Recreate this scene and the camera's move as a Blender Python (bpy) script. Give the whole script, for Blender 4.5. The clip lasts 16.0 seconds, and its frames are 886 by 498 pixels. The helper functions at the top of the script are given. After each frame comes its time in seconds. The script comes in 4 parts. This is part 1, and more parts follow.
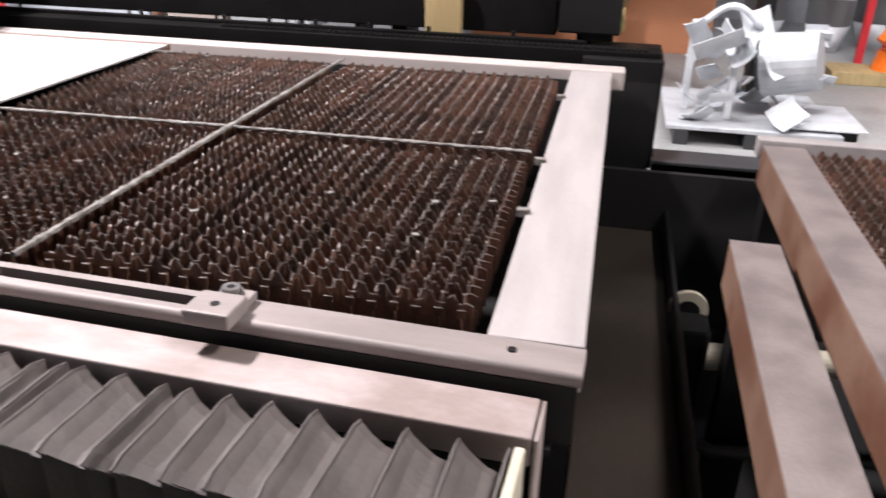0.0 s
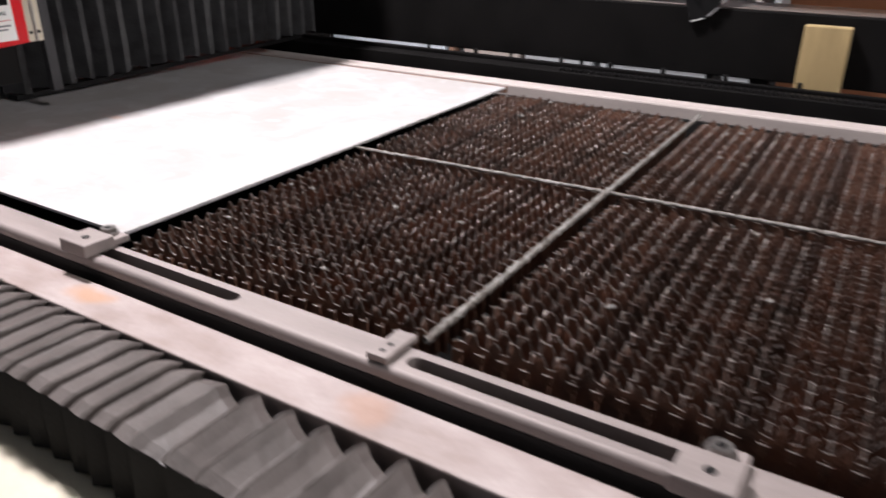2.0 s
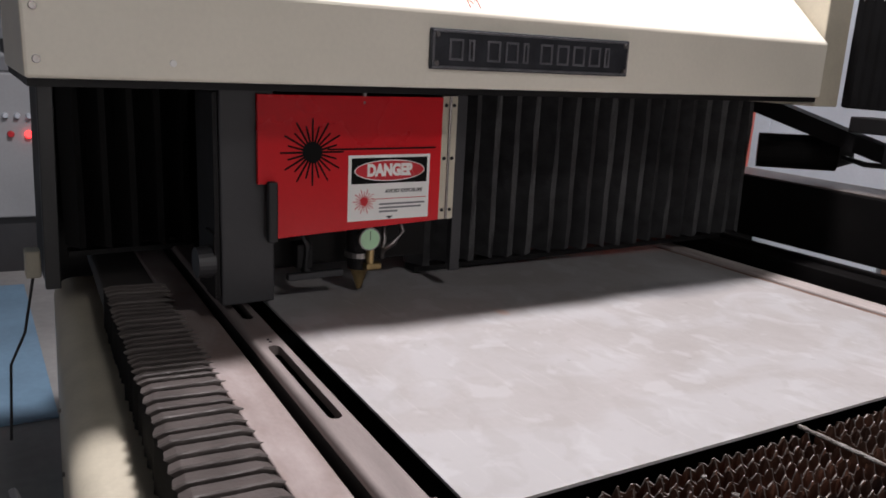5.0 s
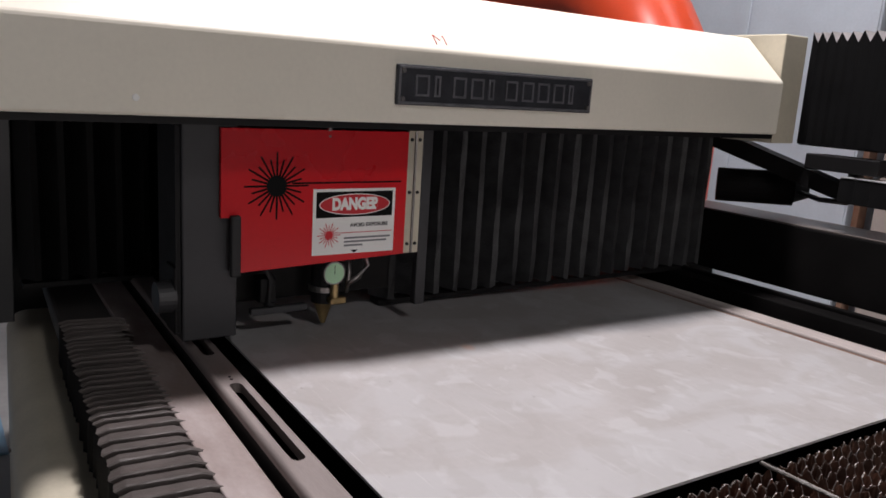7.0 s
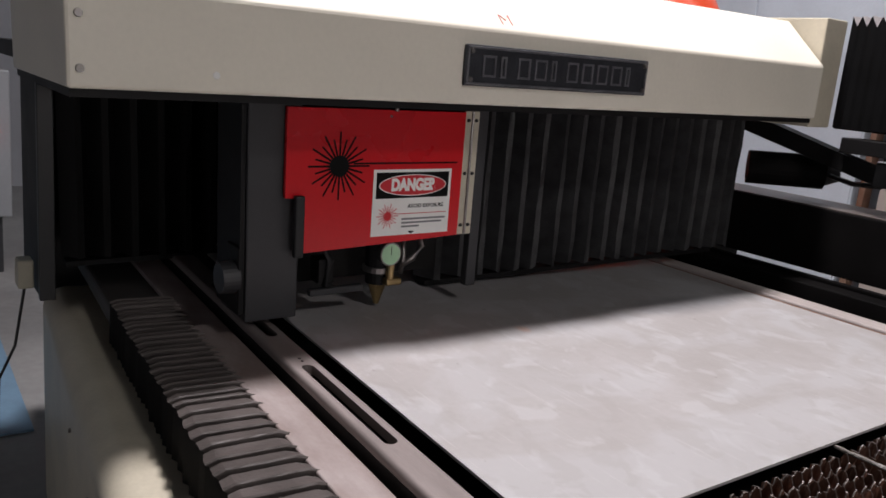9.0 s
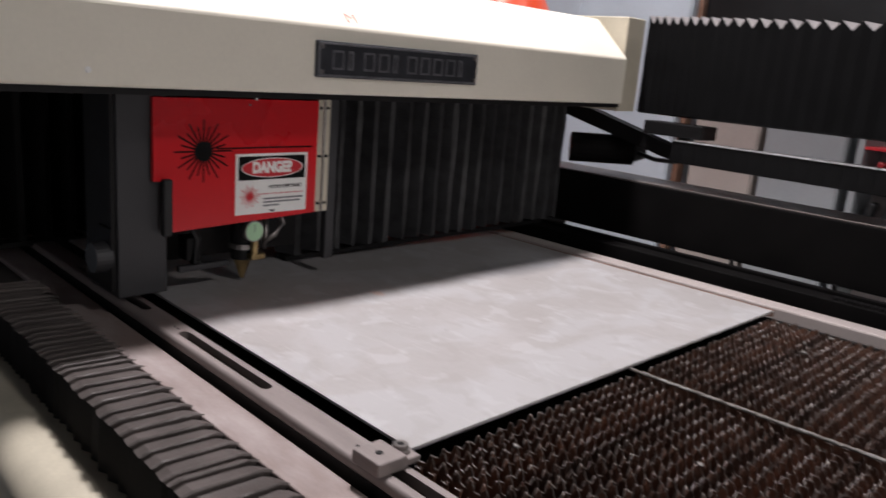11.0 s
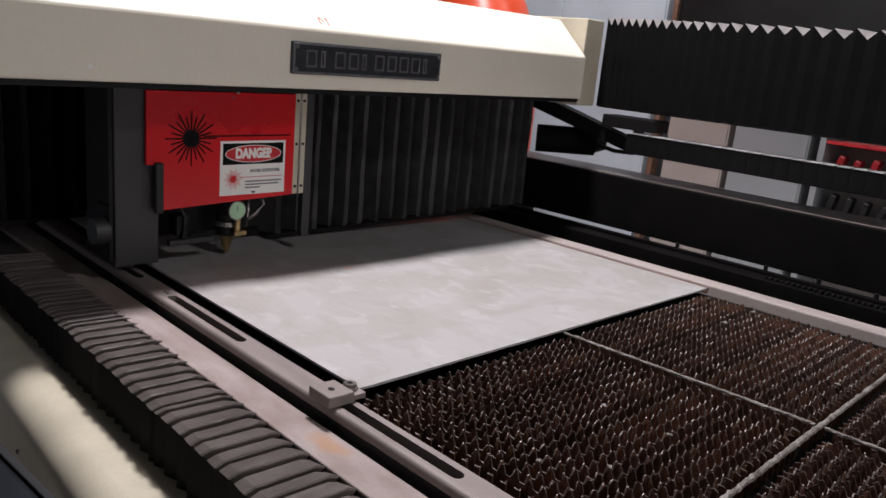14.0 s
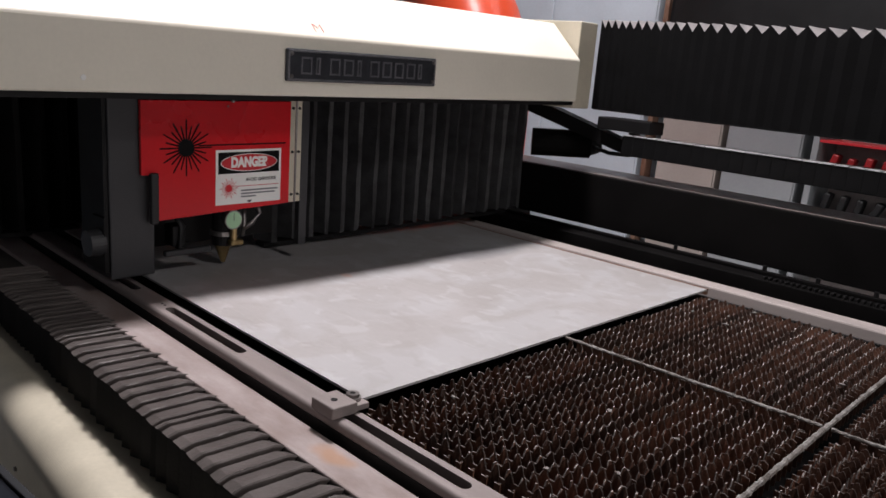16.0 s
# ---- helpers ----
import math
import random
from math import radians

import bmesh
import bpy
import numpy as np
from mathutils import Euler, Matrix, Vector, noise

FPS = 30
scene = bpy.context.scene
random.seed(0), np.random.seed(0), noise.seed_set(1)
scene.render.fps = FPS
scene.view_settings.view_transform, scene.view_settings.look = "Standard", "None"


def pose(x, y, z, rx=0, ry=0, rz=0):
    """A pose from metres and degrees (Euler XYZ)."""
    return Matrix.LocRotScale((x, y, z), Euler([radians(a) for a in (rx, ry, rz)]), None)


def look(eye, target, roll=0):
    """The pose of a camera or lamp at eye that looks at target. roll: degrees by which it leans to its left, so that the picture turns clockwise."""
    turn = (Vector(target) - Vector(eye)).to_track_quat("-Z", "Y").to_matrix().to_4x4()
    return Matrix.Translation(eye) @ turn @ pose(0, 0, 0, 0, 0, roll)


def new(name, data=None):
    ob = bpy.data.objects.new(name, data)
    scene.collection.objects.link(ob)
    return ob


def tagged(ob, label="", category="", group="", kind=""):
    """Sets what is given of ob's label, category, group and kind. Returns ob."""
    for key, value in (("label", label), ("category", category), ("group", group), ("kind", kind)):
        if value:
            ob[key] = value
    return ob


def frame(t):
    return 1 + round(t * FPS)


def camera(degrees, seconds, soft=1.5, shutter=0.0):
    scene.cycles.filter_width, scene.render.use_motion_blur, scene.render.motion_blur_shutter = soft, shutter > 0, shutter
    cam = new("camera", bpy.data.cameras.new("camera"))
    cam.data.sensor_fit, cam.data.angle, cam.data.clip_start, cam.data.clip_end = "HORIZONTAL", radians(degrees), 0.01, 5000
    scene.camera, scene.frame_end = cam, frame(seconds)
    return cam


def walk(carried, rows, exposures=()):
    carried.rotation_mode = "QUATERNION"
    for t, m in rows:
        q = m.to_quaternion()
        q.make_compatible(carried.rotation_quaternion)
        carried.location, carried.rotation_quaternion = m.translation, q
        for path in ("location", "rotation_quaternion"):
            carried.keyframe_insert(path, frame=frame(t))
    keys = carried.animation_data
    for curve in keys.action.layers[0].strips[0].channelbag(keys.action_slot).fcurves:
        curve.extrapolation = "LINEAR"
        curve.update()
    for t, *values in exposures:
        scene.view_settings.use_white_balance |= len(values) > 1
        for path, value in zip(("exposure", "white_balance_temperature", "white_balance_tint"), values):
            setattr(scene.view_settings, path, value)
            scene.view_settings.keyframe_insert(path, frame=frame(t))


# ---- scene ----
cam = camera(59.5, 16.0, 1.6, 0.55)
PATH = [
    (0, (0.14, -0.938, 0.522), (-0.23, 0.833, -0.33), 1.3),
    (0.5, (0.072, -0.919, 0.522), (-0.414, 0.827, -0.324), 1.5),
    (1, (-0.011, -0.907, 0.524), (-0.534, 0.832, -0.314), 2.2),
    (1.5, (-0.09, -0.895, 0.542), (-0.823, 0.778, -0.273), 2.6),
    (2, (-0.251, -0.808, 0.523), (-1.166, 0.783, -0.27), 1.0),
    (2.5, (-0.473, -0.728, 0.551), (-1.51, 0.801, -0.217), 2.8),
    (3, (-0.603, -0.622, 0.562), (-2.012, 0.636, -0.096), 4.6),
    (3.5, (-0.588, -0.573, 0.555), (-2.166, 0.531, 0.017), 3.6),
    (4, (-0.611, -0.551, 0.564), (-2.258, 0.466, 0.06), 3.1),
    (4.2, (-0.616, -0.546, 0.565), (-2.275, 0.455, 0.069), 3.6),
    (6.3, (-0.629, -0.542, 0.591), (-2.243, 0.567, 0.185), 4.7),
    (6.5, (-0.633, -0.541, 0.596), (-2.245, 0.571, 0.192), 4.8),
    (7, (-0.632, -0.543, 0.585), (-2.246, 0.574, 0.202), 4.8),
    (7.5, (-0.7, -0.516, 0.57), (-2.314, 0.59, 0.155), 4.2),
    (8, (-0.733, -0.577, 0.565), (-2.343, 0.532, 0.142), 4.6),
    (8.2, (-0.746, -0.61, 0.569), (-2.352, 0.501, 0.14), 4.8),
    (10.3, (-0.669, -0.77, 0.603), (-2.125, 0.529, 0.159), 6.1),
    (10.5, (-0.642, -0.792, 0.608), (-2.07, 0.536, 0.164), 5.9),
    (11, (-0.561, -0.838, 0.599), (-1.885, 0.595, 0.16), 5.8),
    (11.5, (-0.474, -0.872, 0.608), (-1.687, 0.647, 0.139), 5.6),
    (12, (-0.381, -0.894, 0.615), (-1.581, 0.627, 0.119), 6.3),
    (12.5, (-0.322, -0.932, 0.621), (-1.566, 0.555, 0.13), 6.4),
    (13, (-0.306, -0.95, 0.627), (-1.587, 0.509, 0.146), 6.4),
    (13.5, (-0.315, -0.947, 0.629), (-1.612, 0.501, 0.159), 6.7),
    (14, (-0.318, -0.947, 0.63), (-1.631, 0.489, 0.169), 6.4),
    (14.5, (-0.321, -0.949, 0.631), (-1.63, 0.493, 0.174), 6.1),
    (15, (-0.329, -0.949, 0.63), (-1.637, 0.494, 0.178), 5.7),
    (15.5, (-0.334, -0.945, 0.629), (-1.636, 0.504, 0.179), 5.7),
    (16, (-0.34, -0.946, 0.629), (-1.644, 0.503, 0.181), 5.5),
]
walk(cam, [(t, look(eye, target, roll)) for t, eye, target, roll in PATH], [(0, 1.64), (1.0, 1.48), (2.0, 1.04), (2.5, 0.86), (3.0, 0.80), (3.5, 0.60), (4.2, 0.34), (6.3, 0.05), (7.0, 0.0), (8.2, 0.03), (10.3, 0.13), (11.5, 0.1), (16, 0.07)])

# ---- light of the hall ----
world = bpy.data.worlds.new("world")
scene.world = world
world.use_nodes = True
world.node_tree.nodes["Background"].inputs[0].default_value = (0.62, 0.66, 0.75, 1)
world.node_tree.nodes["Background"].inputs[1].default_value = 0.01


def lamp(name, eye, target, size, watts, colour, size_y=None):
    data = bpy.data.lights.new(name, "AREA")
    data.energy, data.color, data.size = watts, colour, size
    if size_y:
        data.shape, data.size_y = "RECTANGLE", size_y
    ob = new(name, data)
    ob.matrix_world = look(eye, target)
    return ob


lamp("ceiling_lamp_over_table", (-2.29, 0.80, 3.4), (-2.1, 0.75, 0), 0.42, 162, (1.0, 0.94, 0.965), 0.34)
lamp("ceiling_lamp_aisle", (1.9, 0.3, 3.5), (1.2, 0.3, 0.0), 0.42, 42.0, (1.0, 0.95, 0.95), 0.34)
# Added low fill, with no known lamp there, for the beam's front face.
lamp("east_fill_light", (6.6, -0.6, 0.95), (-2.1, 0.4, 0.5), 2.2, 66, (1.0, 0.95, 0.94), 0.5)
# Unseen fills added to brighten the back, right and left of the hall.
lamp("back_fill_light", (-1.5, 3.5, 4.0), (-1.5, 8.6, 0.8), 6.0, 260, (0.92, 0.96, 1.0), 0.8)
lamp("right_fill_light", (2.2, 4.0, 3.2), (4.4, 5.4, 0.6), 1.6, 50, (1.0, 0.95, 0.96), 0.5)
lamp("left_fill_light", (-6.0, -1.0, 3.9), (-6.0, -1.0, 0), 1.2, 9, (0.75, 0.87, 1.0), 0.6)


# ---- materials ----
def mat(name, colour, rough=0.6, metal=0.0, spread=0.25, scale=6.0, fine=60.0, bump=0.15, rand=0.0, second=None, island=False, stretch=None, coat=0.0, depth=0.002, gloss=0.5):
    """A surface with blotches, grain and fine relief; second: the colour of its stains."""
    m = bpy.data.materials.new(name)
    m.use_nodes = True
    nt = m.node_tree
    n, l = nt.nodes, nt.links
    b = n["Principled BSDF"]
    b.inputs["Metallic"].default_value = metal
    b.inputs["Coat Weight"].default_value = coat
    b.inputs["Specular IOR Level"].default_value = gloss
    tc = n.new("ShaderNodeTexCoord")
    vec = tc.outputs["Object"]
    if stretch:
        mp = n.new("ShaderNodeMapping")
        mp.inputs["Scale"].default_value = stretch
        l.new(vec, mp.inputs["Vector"])
        vec = mp.outputs["Vector"]
    big, small = n.new("ShaderNodeTexNoise"), n.new("ShaderNodeTexNoise")
    for node, s, d in ((big, scale, 5.0), (small, fine, 4.0)):
        node.inputs["Scale"].default_value, node.inputs["Detail"].default_value = s, d
        l.new(vec, node.inputs["Vector"])
    ramp = n.new("ShaderNodeValToRGB")
    c2 = second or tuple(v * (1 - spread) for v in colour)
    ramp.color_ramp.elements[0].color, ramp.color_ramp.elements[0].position = (*c2, 1), 0.36
    ramp.color_ramp.elements[1].color, ramp.color_ramp.elements[1].position = (*colour, 1), 0.62
    l.new(big.outputs["Fac"], ramp.inputs["Fac"])
    hsv = n.new("ShaderNodeHueSaturation")
    mr = n.new("ShaderNodeMapRange")
    mr.inputs["To Min"].default_value, mr.inputs["To Max"].default_value = 1 - spread * 0.6, 1 + spread * 0.6
    l.new(small.outputs["Fac"], mr.inputs["Value"])
    value = mr.outputs["Result"]
    if rand:
        src = n.new("ShaderNodeNewGeometry").outputs["Random Per Island"] if island else n.new("ShaderNodeObjectInfo").outputs["Random"]
        r2, mul = n.new("ShaderNodeMapRange"), n.new("ShaderNodeMath")
        r2.inputs["To Min"].default_value, r2.inputs["To Max"].default_value = 1 - rand, 1 + rand
        mul.operation = "MULTIPLY"
        l.new(src, r2.inputs["Value"])
        l.new(value, mul.inputs[0])
        l.new(r2.outputs["Result"], mul.inputs[1])
        value = mul.outputs[0]
    l.new(value, hsv.inputs["Value"])
    l.new(ramp.outputs["Color"], hsv.inputs["Color"])
    l.new(hsv.outputs["Color"], b.inputs["Base Color"])
    rr = n.new("ShaderNodeMapRange")
    rr.inputs["To Min"].default_value, rr.inputs["To Max"].default_value = max(0.03, rough - 0.12), min(1.0, rough + 0.12)
    l.new(big.outputs["Fac"], rr.inputs["Value"])
    l.new(rr.outputs["Result"], b.inputs["Roughness"])
    if bump:
        bp = n.new("ShaderNodeBump")
        bp.inputs["Strength"].default_value, bp.inputs["Distance"].default_value = bump, depth
        l.new(small.outputs["Fac"], bp.inputs["Height"])
        l.new(bp.outputs["Normal"], b.inputs["Normal"])
    return m


def glow(name, colour, strength):
    m = bpy.data.materials.new(name)
    m.use_nodes = True
    b = m.node_tree.nodes["Principled BSDF"]
    b.inputs["Base Color"].default_value = (*colour, 1)
    b.inputs["Emission Color"].default_value = (*colour, 1)
    b.inputs["Emission Strength"].default_value = strength
    return m


CREAM = mat("cream_paint", (0.84, 0.79, 0.68), 0.42, 0, 0.07, 3, 90, 0.05)
CREAM_WORN = mat("cream_paint_worn", (0.58, 0.53, 0.42), 0.5, 0, 0.14, 7, 120, 0.1)
BLACK = mat("black_paint", (0.007, 0.0065, 0.007), 0.55, 0, 0.4, 8, 80, 0.1, gloss=0.25)
# Near-black that also carries the shade of pits, gaps and recesses.
BLACKER = mat("recess_shade_black", (0.007, 0.006, 0.006), 0.75, 0, 0.4, 8, 80, 0.1)
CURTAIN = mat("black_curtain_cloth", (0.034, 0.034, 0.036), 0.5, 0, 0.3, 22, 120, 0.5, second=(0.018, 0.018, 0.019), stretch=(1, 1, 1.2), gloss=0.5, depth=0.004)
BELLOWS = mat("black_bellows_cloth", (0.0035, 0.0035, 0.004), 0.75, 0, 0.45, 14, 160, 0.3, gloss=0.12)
# Pleat cloth with shade put into its colour: bellows ends, recessed curtain.
SHADECLOTH = mat("shaded_pleat_cloth", (0.008, 0.0075, 0.0075), 0.7, 0, 0.4, 14, 130, 0.3, gloss=0.2)
# Black bellows cloth painted pale where overhead light strikes the folds.
LITFOLD = mat("lit_bellows_fold", (0.40, 0.375, 0.375), 0.5, 0, 0.2, 20, 160, 0.1)
GREYPAINT = mat("dark_grey_paint", (0.036, 0.036, 0.039), 0.45, 0, 0.15, 5, 90, 0.08)
STEEL = mat("brown_steel", (0.37, 0.315, 0.305), 0.66, 0.05, 0.2, 7, 110, 0.12, second=(0.25, 0.195, 0.18), stretch=(0.8, 1.6, 2))
RAILST = mat("rail_steel", (0.27, 0.23, 0.22), 0.58, 0.15, 0.2, 8, 140, 0.1, stretch=(0.5, 3, 3))
ENDST = mat("end_rail_steel", (0.38, 0.345, 0.34), 0.62, 0.1, 0.15, 6, 120, 0.1, stretch=(3, 0.5, 3))
RUST = mat("rusty_steel", (0.25, 0.15, 0.105), 0.6, 0.2, 0.3, 7, 90, 0.2, second=(0.17, 0.08, 0.05))
SLAT = mat("burnt_slat", (0.20, 0.096, 0.063), 0.55, 0.2, 0.5, 11, 160, 0.6, rand=0.35, second=(0.062, 0.040, 0.033), depth=0.003)
EDGE = mat("bright_slat_edge", (0.175, 0.155, 0.143), 0.42, 0.5, 0.5, 45, 220, 0.6, second=(0.055, 0.038, 0.032), depth=0.003)
REARST = mat("pale_rear_rail_steel", (0.50, 0.44, 0.42), 0.5, 0.1, 0.15, 6, 120, 0.1, stretch=(0.5, 3, 3))
SLAG = mat("spattered_bar", (0.30, 0.285, 0.27), 0.62, 0.2, 0.4, 30, 140, 0.8, second=(0.16, 0.14, 0.125), depth=0.006)
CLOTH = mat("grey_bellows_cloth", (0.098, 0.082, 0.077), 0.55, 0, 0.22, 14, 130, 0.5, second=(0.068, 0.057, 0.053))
WORN = mat("worn_steel_top", (0.25, 0.21, 0.20), 0.5, 0.2, 0.25, 9, 120, 0.2, second=(0.17, 0.14, 0.135))
CLOTHFLAT = mat("flat_cover_cloth", (0.06, 0.055, 0.052), 0.7, 0, 0.2, 9, 130, 0.25)
RED = mat("red_panel_paint", (0.64, 0.006, 0.013), 0.3, 0, 0.1, 3, 90, 0.03)
WHITE = mat("white_label", (0.88, 0.87, 0.84), 0.5, 0, 0.05, 8, 100, 0.02)
INK = mat("black_ink", (0.006, 0.006, 0.006), 0.7, 0, 0.1, 8, 100, 0, gloss=0.1)
REDINK = mat("red_ink", (0.60, 0.02, 0.03), 0.5, 0, 0.1, 8, 100, 0)
GREYINK = mat("grey_ink", (0.22, 0.22, 0.23), 0.5, 0, 0.1, 8, 100, 0)
PLATE = mat("cast_nameplate", (0.045, 0.047, 0.055), 0.42, 0.4, 0.3, 20, 200, 0.5)
PLATEHI = mat("nameplate_relief", (0.20, 0.20, 0.215), 0.38, 0.6, 0.3, 30, 200, 0.4)
BOLT = mat("bolt_steel", (0.30, 0.28, 0.27), 0.35, 0.9, 0.3, 40, 200, 0.1)
BRASS = mat("brass", (0.45, 0.33, 0.16), 0.35, 0.9, 0.3, 40, 200, 0.1)
GAUGE = mat("gauge_face", (0.42, 0.66, 0.42), 0.4, 0, 0.1, 20, 200, 0)
CONCRETE = mat("concrete_floor", (0.33, 0.325, 0.32), 0.55, 0, 0.3, 1.3, 25, 0.2)
PITFLOOR = mat("oily_steel_tray", (0.06, 0.046, 0.036), 0.45, 0.3, 0.4, 3, 50, 0.2)
WALLGREY = mat("grey_wall_sheet", (0.42, 0.43, 0.46), 0.6, 0, 0.12, 0.8, 12, 0.1)
CABGREY = mat("cabinet_grey", (0.33, 0.34, 0.355), 0.5, 0, 0.12, 2, 60, 0.05)
CABBLUE = mat("cabinet_blue_grey", (0.56, 0.60, 0.66), 0.5, 0, 0.12, 2, 60, 0.05)
CABTAN = mat("cabinet_warm_grey", (0.42, 0.36, 0.33), 0.5, 0, 0.12, 2, 60, 0.05)
ORANGE = mat("orange_duct", (0.78, 0.085, 0.03), 0.35, 0, 0.1, 4, 80, 0.05)
ORANGEROBOT = mat("orange_plastic", (0.85, 0.17, 0.01), 0.4, 0, 0.1, 4, 80, 0.05)
PINKWALL = mat("terracotta_partition", (0.48, 0.20, 0.10), 0.7, 0, 0.15, 2, 30, 0.1)
WOOD = mat("pale_timber", (0.42, 0.31, 0.15), 0.6, 0, 0.25, 6, 50, 0.2, stretch=(4, 4, 0.5))
YELLOW = mat("yellow_tray", (0.45, 0.38, 0.14), 0.5, 0, 0.2, 6, 50, 0.1)
SCRAP = mat("pale_scrap_metal", (0.56, 0.57, 0.60), 0.45, 0.15, 0.2, 8, 60, 0.2, rand=0.15)
RUBBER = mat("black_rubber", (0.012, 0.012, 0.013), 0.55, 0, 0.3, 20, 150, 0.2)
# Pale tone that paints the highlight along the black chain's top.
CHAINSHINE = mat("chain_top_shine", (0.74, 0.74, 0.75), 0.32, 0.3, 0.2, 30, 150, 0.2, rand=0.2, second=(0.5, 0.5, 0.52))
CHAIN = mat("cable_chain_plastic", (0.006, 0.006, 0.0065), 0.5, 0, 0.2, 20, 150, 0.1, gloss=0.2)
WAYBLACK = mat("slideway_black", (0.0045, 0.004, 0.004), 0.7, 0, 0.4, 8, 80, 0.1, gloss=0.1)
WAYTOP = mat("dull_brown_strip", (0.22, 0.19, 0.175), 0.4, 0.6, 0.3, 8, 80, 0.1, stretch=(0.5, 3, 3))
RACKRED = mat("dark_red_part", (0.35, 0.012, 0.016), 0.5, 0, 0.2, 8, 80, 0.1)
RACKBACK = mat("pinkish_grey_board", (0.46, 0.40, 0.39), 0.6, 0, 0.15, 8, 80, 0.1)
PANEL = mat("control_panel_film", (0.012, 0.013, 0.018), 0.3, 0, 0.2, 20, 150, 0.02)
LAMPRED = glow("lit_red_lamp", (1.0, 0.03, 0.03), 4.0)
SCREEN = glow("pale_screen", (0.45, 0.65, 0.9), 0.9)


def sheet_material():
    """Dusty pale steel sheet: patches, smears, scuffs and one dark stain."""
    m = mat("dusty_pale_sheet", (0.41, 0.39, 0.388), 0.5, 0.0, 0.1, 3.0, 70, 0.06, second=(0.365, 0.343, 0.335))
    nt = m.node_tree
    n, l = nt.nodes, nt.links
    b = n["Principled BSDF"]
    base = b.inputs["Base Color"].links[0].from_socket
    tc = n.new("ShaderNodeTexCoord")

    def mix(fac, colour, below):
        mx = n.new("ShaderNodeMix")
        mx.data_type = "RGBA"
        l.new(fac, mx.inputs[0])
        l.new(below, mx.inputs[6])
        mx.inputs[7].default_value = (*colour, 1)
        return mx.outputs[2]

    def patches(scale, warp, lo, hi, stretch=(1, 1, 1), turn=0.0, offset=(0, 0, 0)):
        mp, nz, rp = n.new("ShaderNodeMapping"), n.new("ShaderNodeTexNoise"), n.new("ShaderNodeMapRange")
        mp.inputs["Rotation"].default_value = (0, 0, turn)
        mp.inputs["Scale"].default_value, mp.inputs["Location"].default_value = stretch, offset
        l.new(tc.outputs["Object"], mp.inputs["Vector"])
        l.new(mp.outputs["Vector"], nz.inputs["Vector"])
        nz.inputs["Scale"].default_value, nz.inputs["Detail"].default_value, nz.inputs["Distortion"].default_value = scale, 6, warp
        rp.inputs["From Min"].default_value, rp.inputs["From Max"].default_value = lo, hi
        l.new(nz.outputs["Fac"], rp.inputs["Value"])
        return rp.outputs["Result"]

    def scaled(socket, k):
        mu = n.new("ShaderNodeMath")
        mu.operation = "MULTIPLY"
        l.new(socket, mu.inputs[0])
        mu.inputs[1].default_value = k
        return mu.outputs[0]

    c = mix(scaled(patches(2.6, 1.2, 0.47, 0.57, (1.3, 1, 1), 0.6), 0.6), (0.455, 0.45, 0.46), base)
    c = mix(scaled(patches(11.0, 0.4, 0.53, 0.60, (1, 1.4, 1), 0.9, (2, 5, 0)), 0.3), (0.34, 0.315, 0.305), c)
    c = mix(scaled(patches(9.0, 0.5, 0.57, 0.64, (1, 1.3, 1), 0.35, (3, 1, 0)), 0.38), (0.53, 0.53, 0.54), c)
    c = mix(scaled(patches(7.0, 0.3, 0.665, 0.69, (0.8, 30, 1), 0.25, (7, 2, 0)), 0.3), (0.62, 0.61, 0.60), c)
    c = mix(scaled(patches(8.0, 0.3, 0.66, 0.69, (0.9, 30, 1), -0.75, (1, 9, 0)), 0.3), (0.62, 0.61, 0.60), c)
    c = mix(scaled(patches(34, 0.3, 0.71, 0.75), 0.5), (0.20, 0.18, 0.17), c)
    dist, mp = n.new("ShaderNodeVectorMath"), n.new("ShaderNodeMapping")
    mp.inputs["Location"].default_value, mp.inputs["Scale"].default_value = (22.3, -3.75, 0), (10.8, 3.2, 1)
    l.new(tc.outputs["Object"], mp.inputs["Vector"])
    nz = n.new("ShaderNodeTexNoise")
    nz.inputs["Scale"].default_value = 6
    l.new(tc.outputs["Object"], nz.inputs["Vector"])
    add = n.new("ShaderNodeVectorMath")
    l.new(mp.outputs["Vector"], add.inputs[0])
    l.new(nz.outputs["Color"], add.inputs[1])
    sub = n.new("ShaderNodeVectorMath")
    sub.operation = "SUBTRACT"
    l.new(add.outputs[0], sub.inputs[0])
    sub.inputs[1].default_value = (0.5, 0.5, 0.5)
    dist.operation = "LENGTH"
    l.new(sub.outputs[0], dist.inputs[0])
    rp = n.new("ShaderNodeMapRange")
    rp.inputs["From Min"].default_value, rp.inputs["From Max"].default_value = 0.95, 0.6
    l.new(dist.outputs["Value"], rp.inputs["Value"])
    c = mix(scaled(rp.outputs["Result"], 0.42), (0.21, 0.205, 0.215), c)
    l.new(c, b.inputs["Base Color"])
    return m


SHEET = sheet_material()


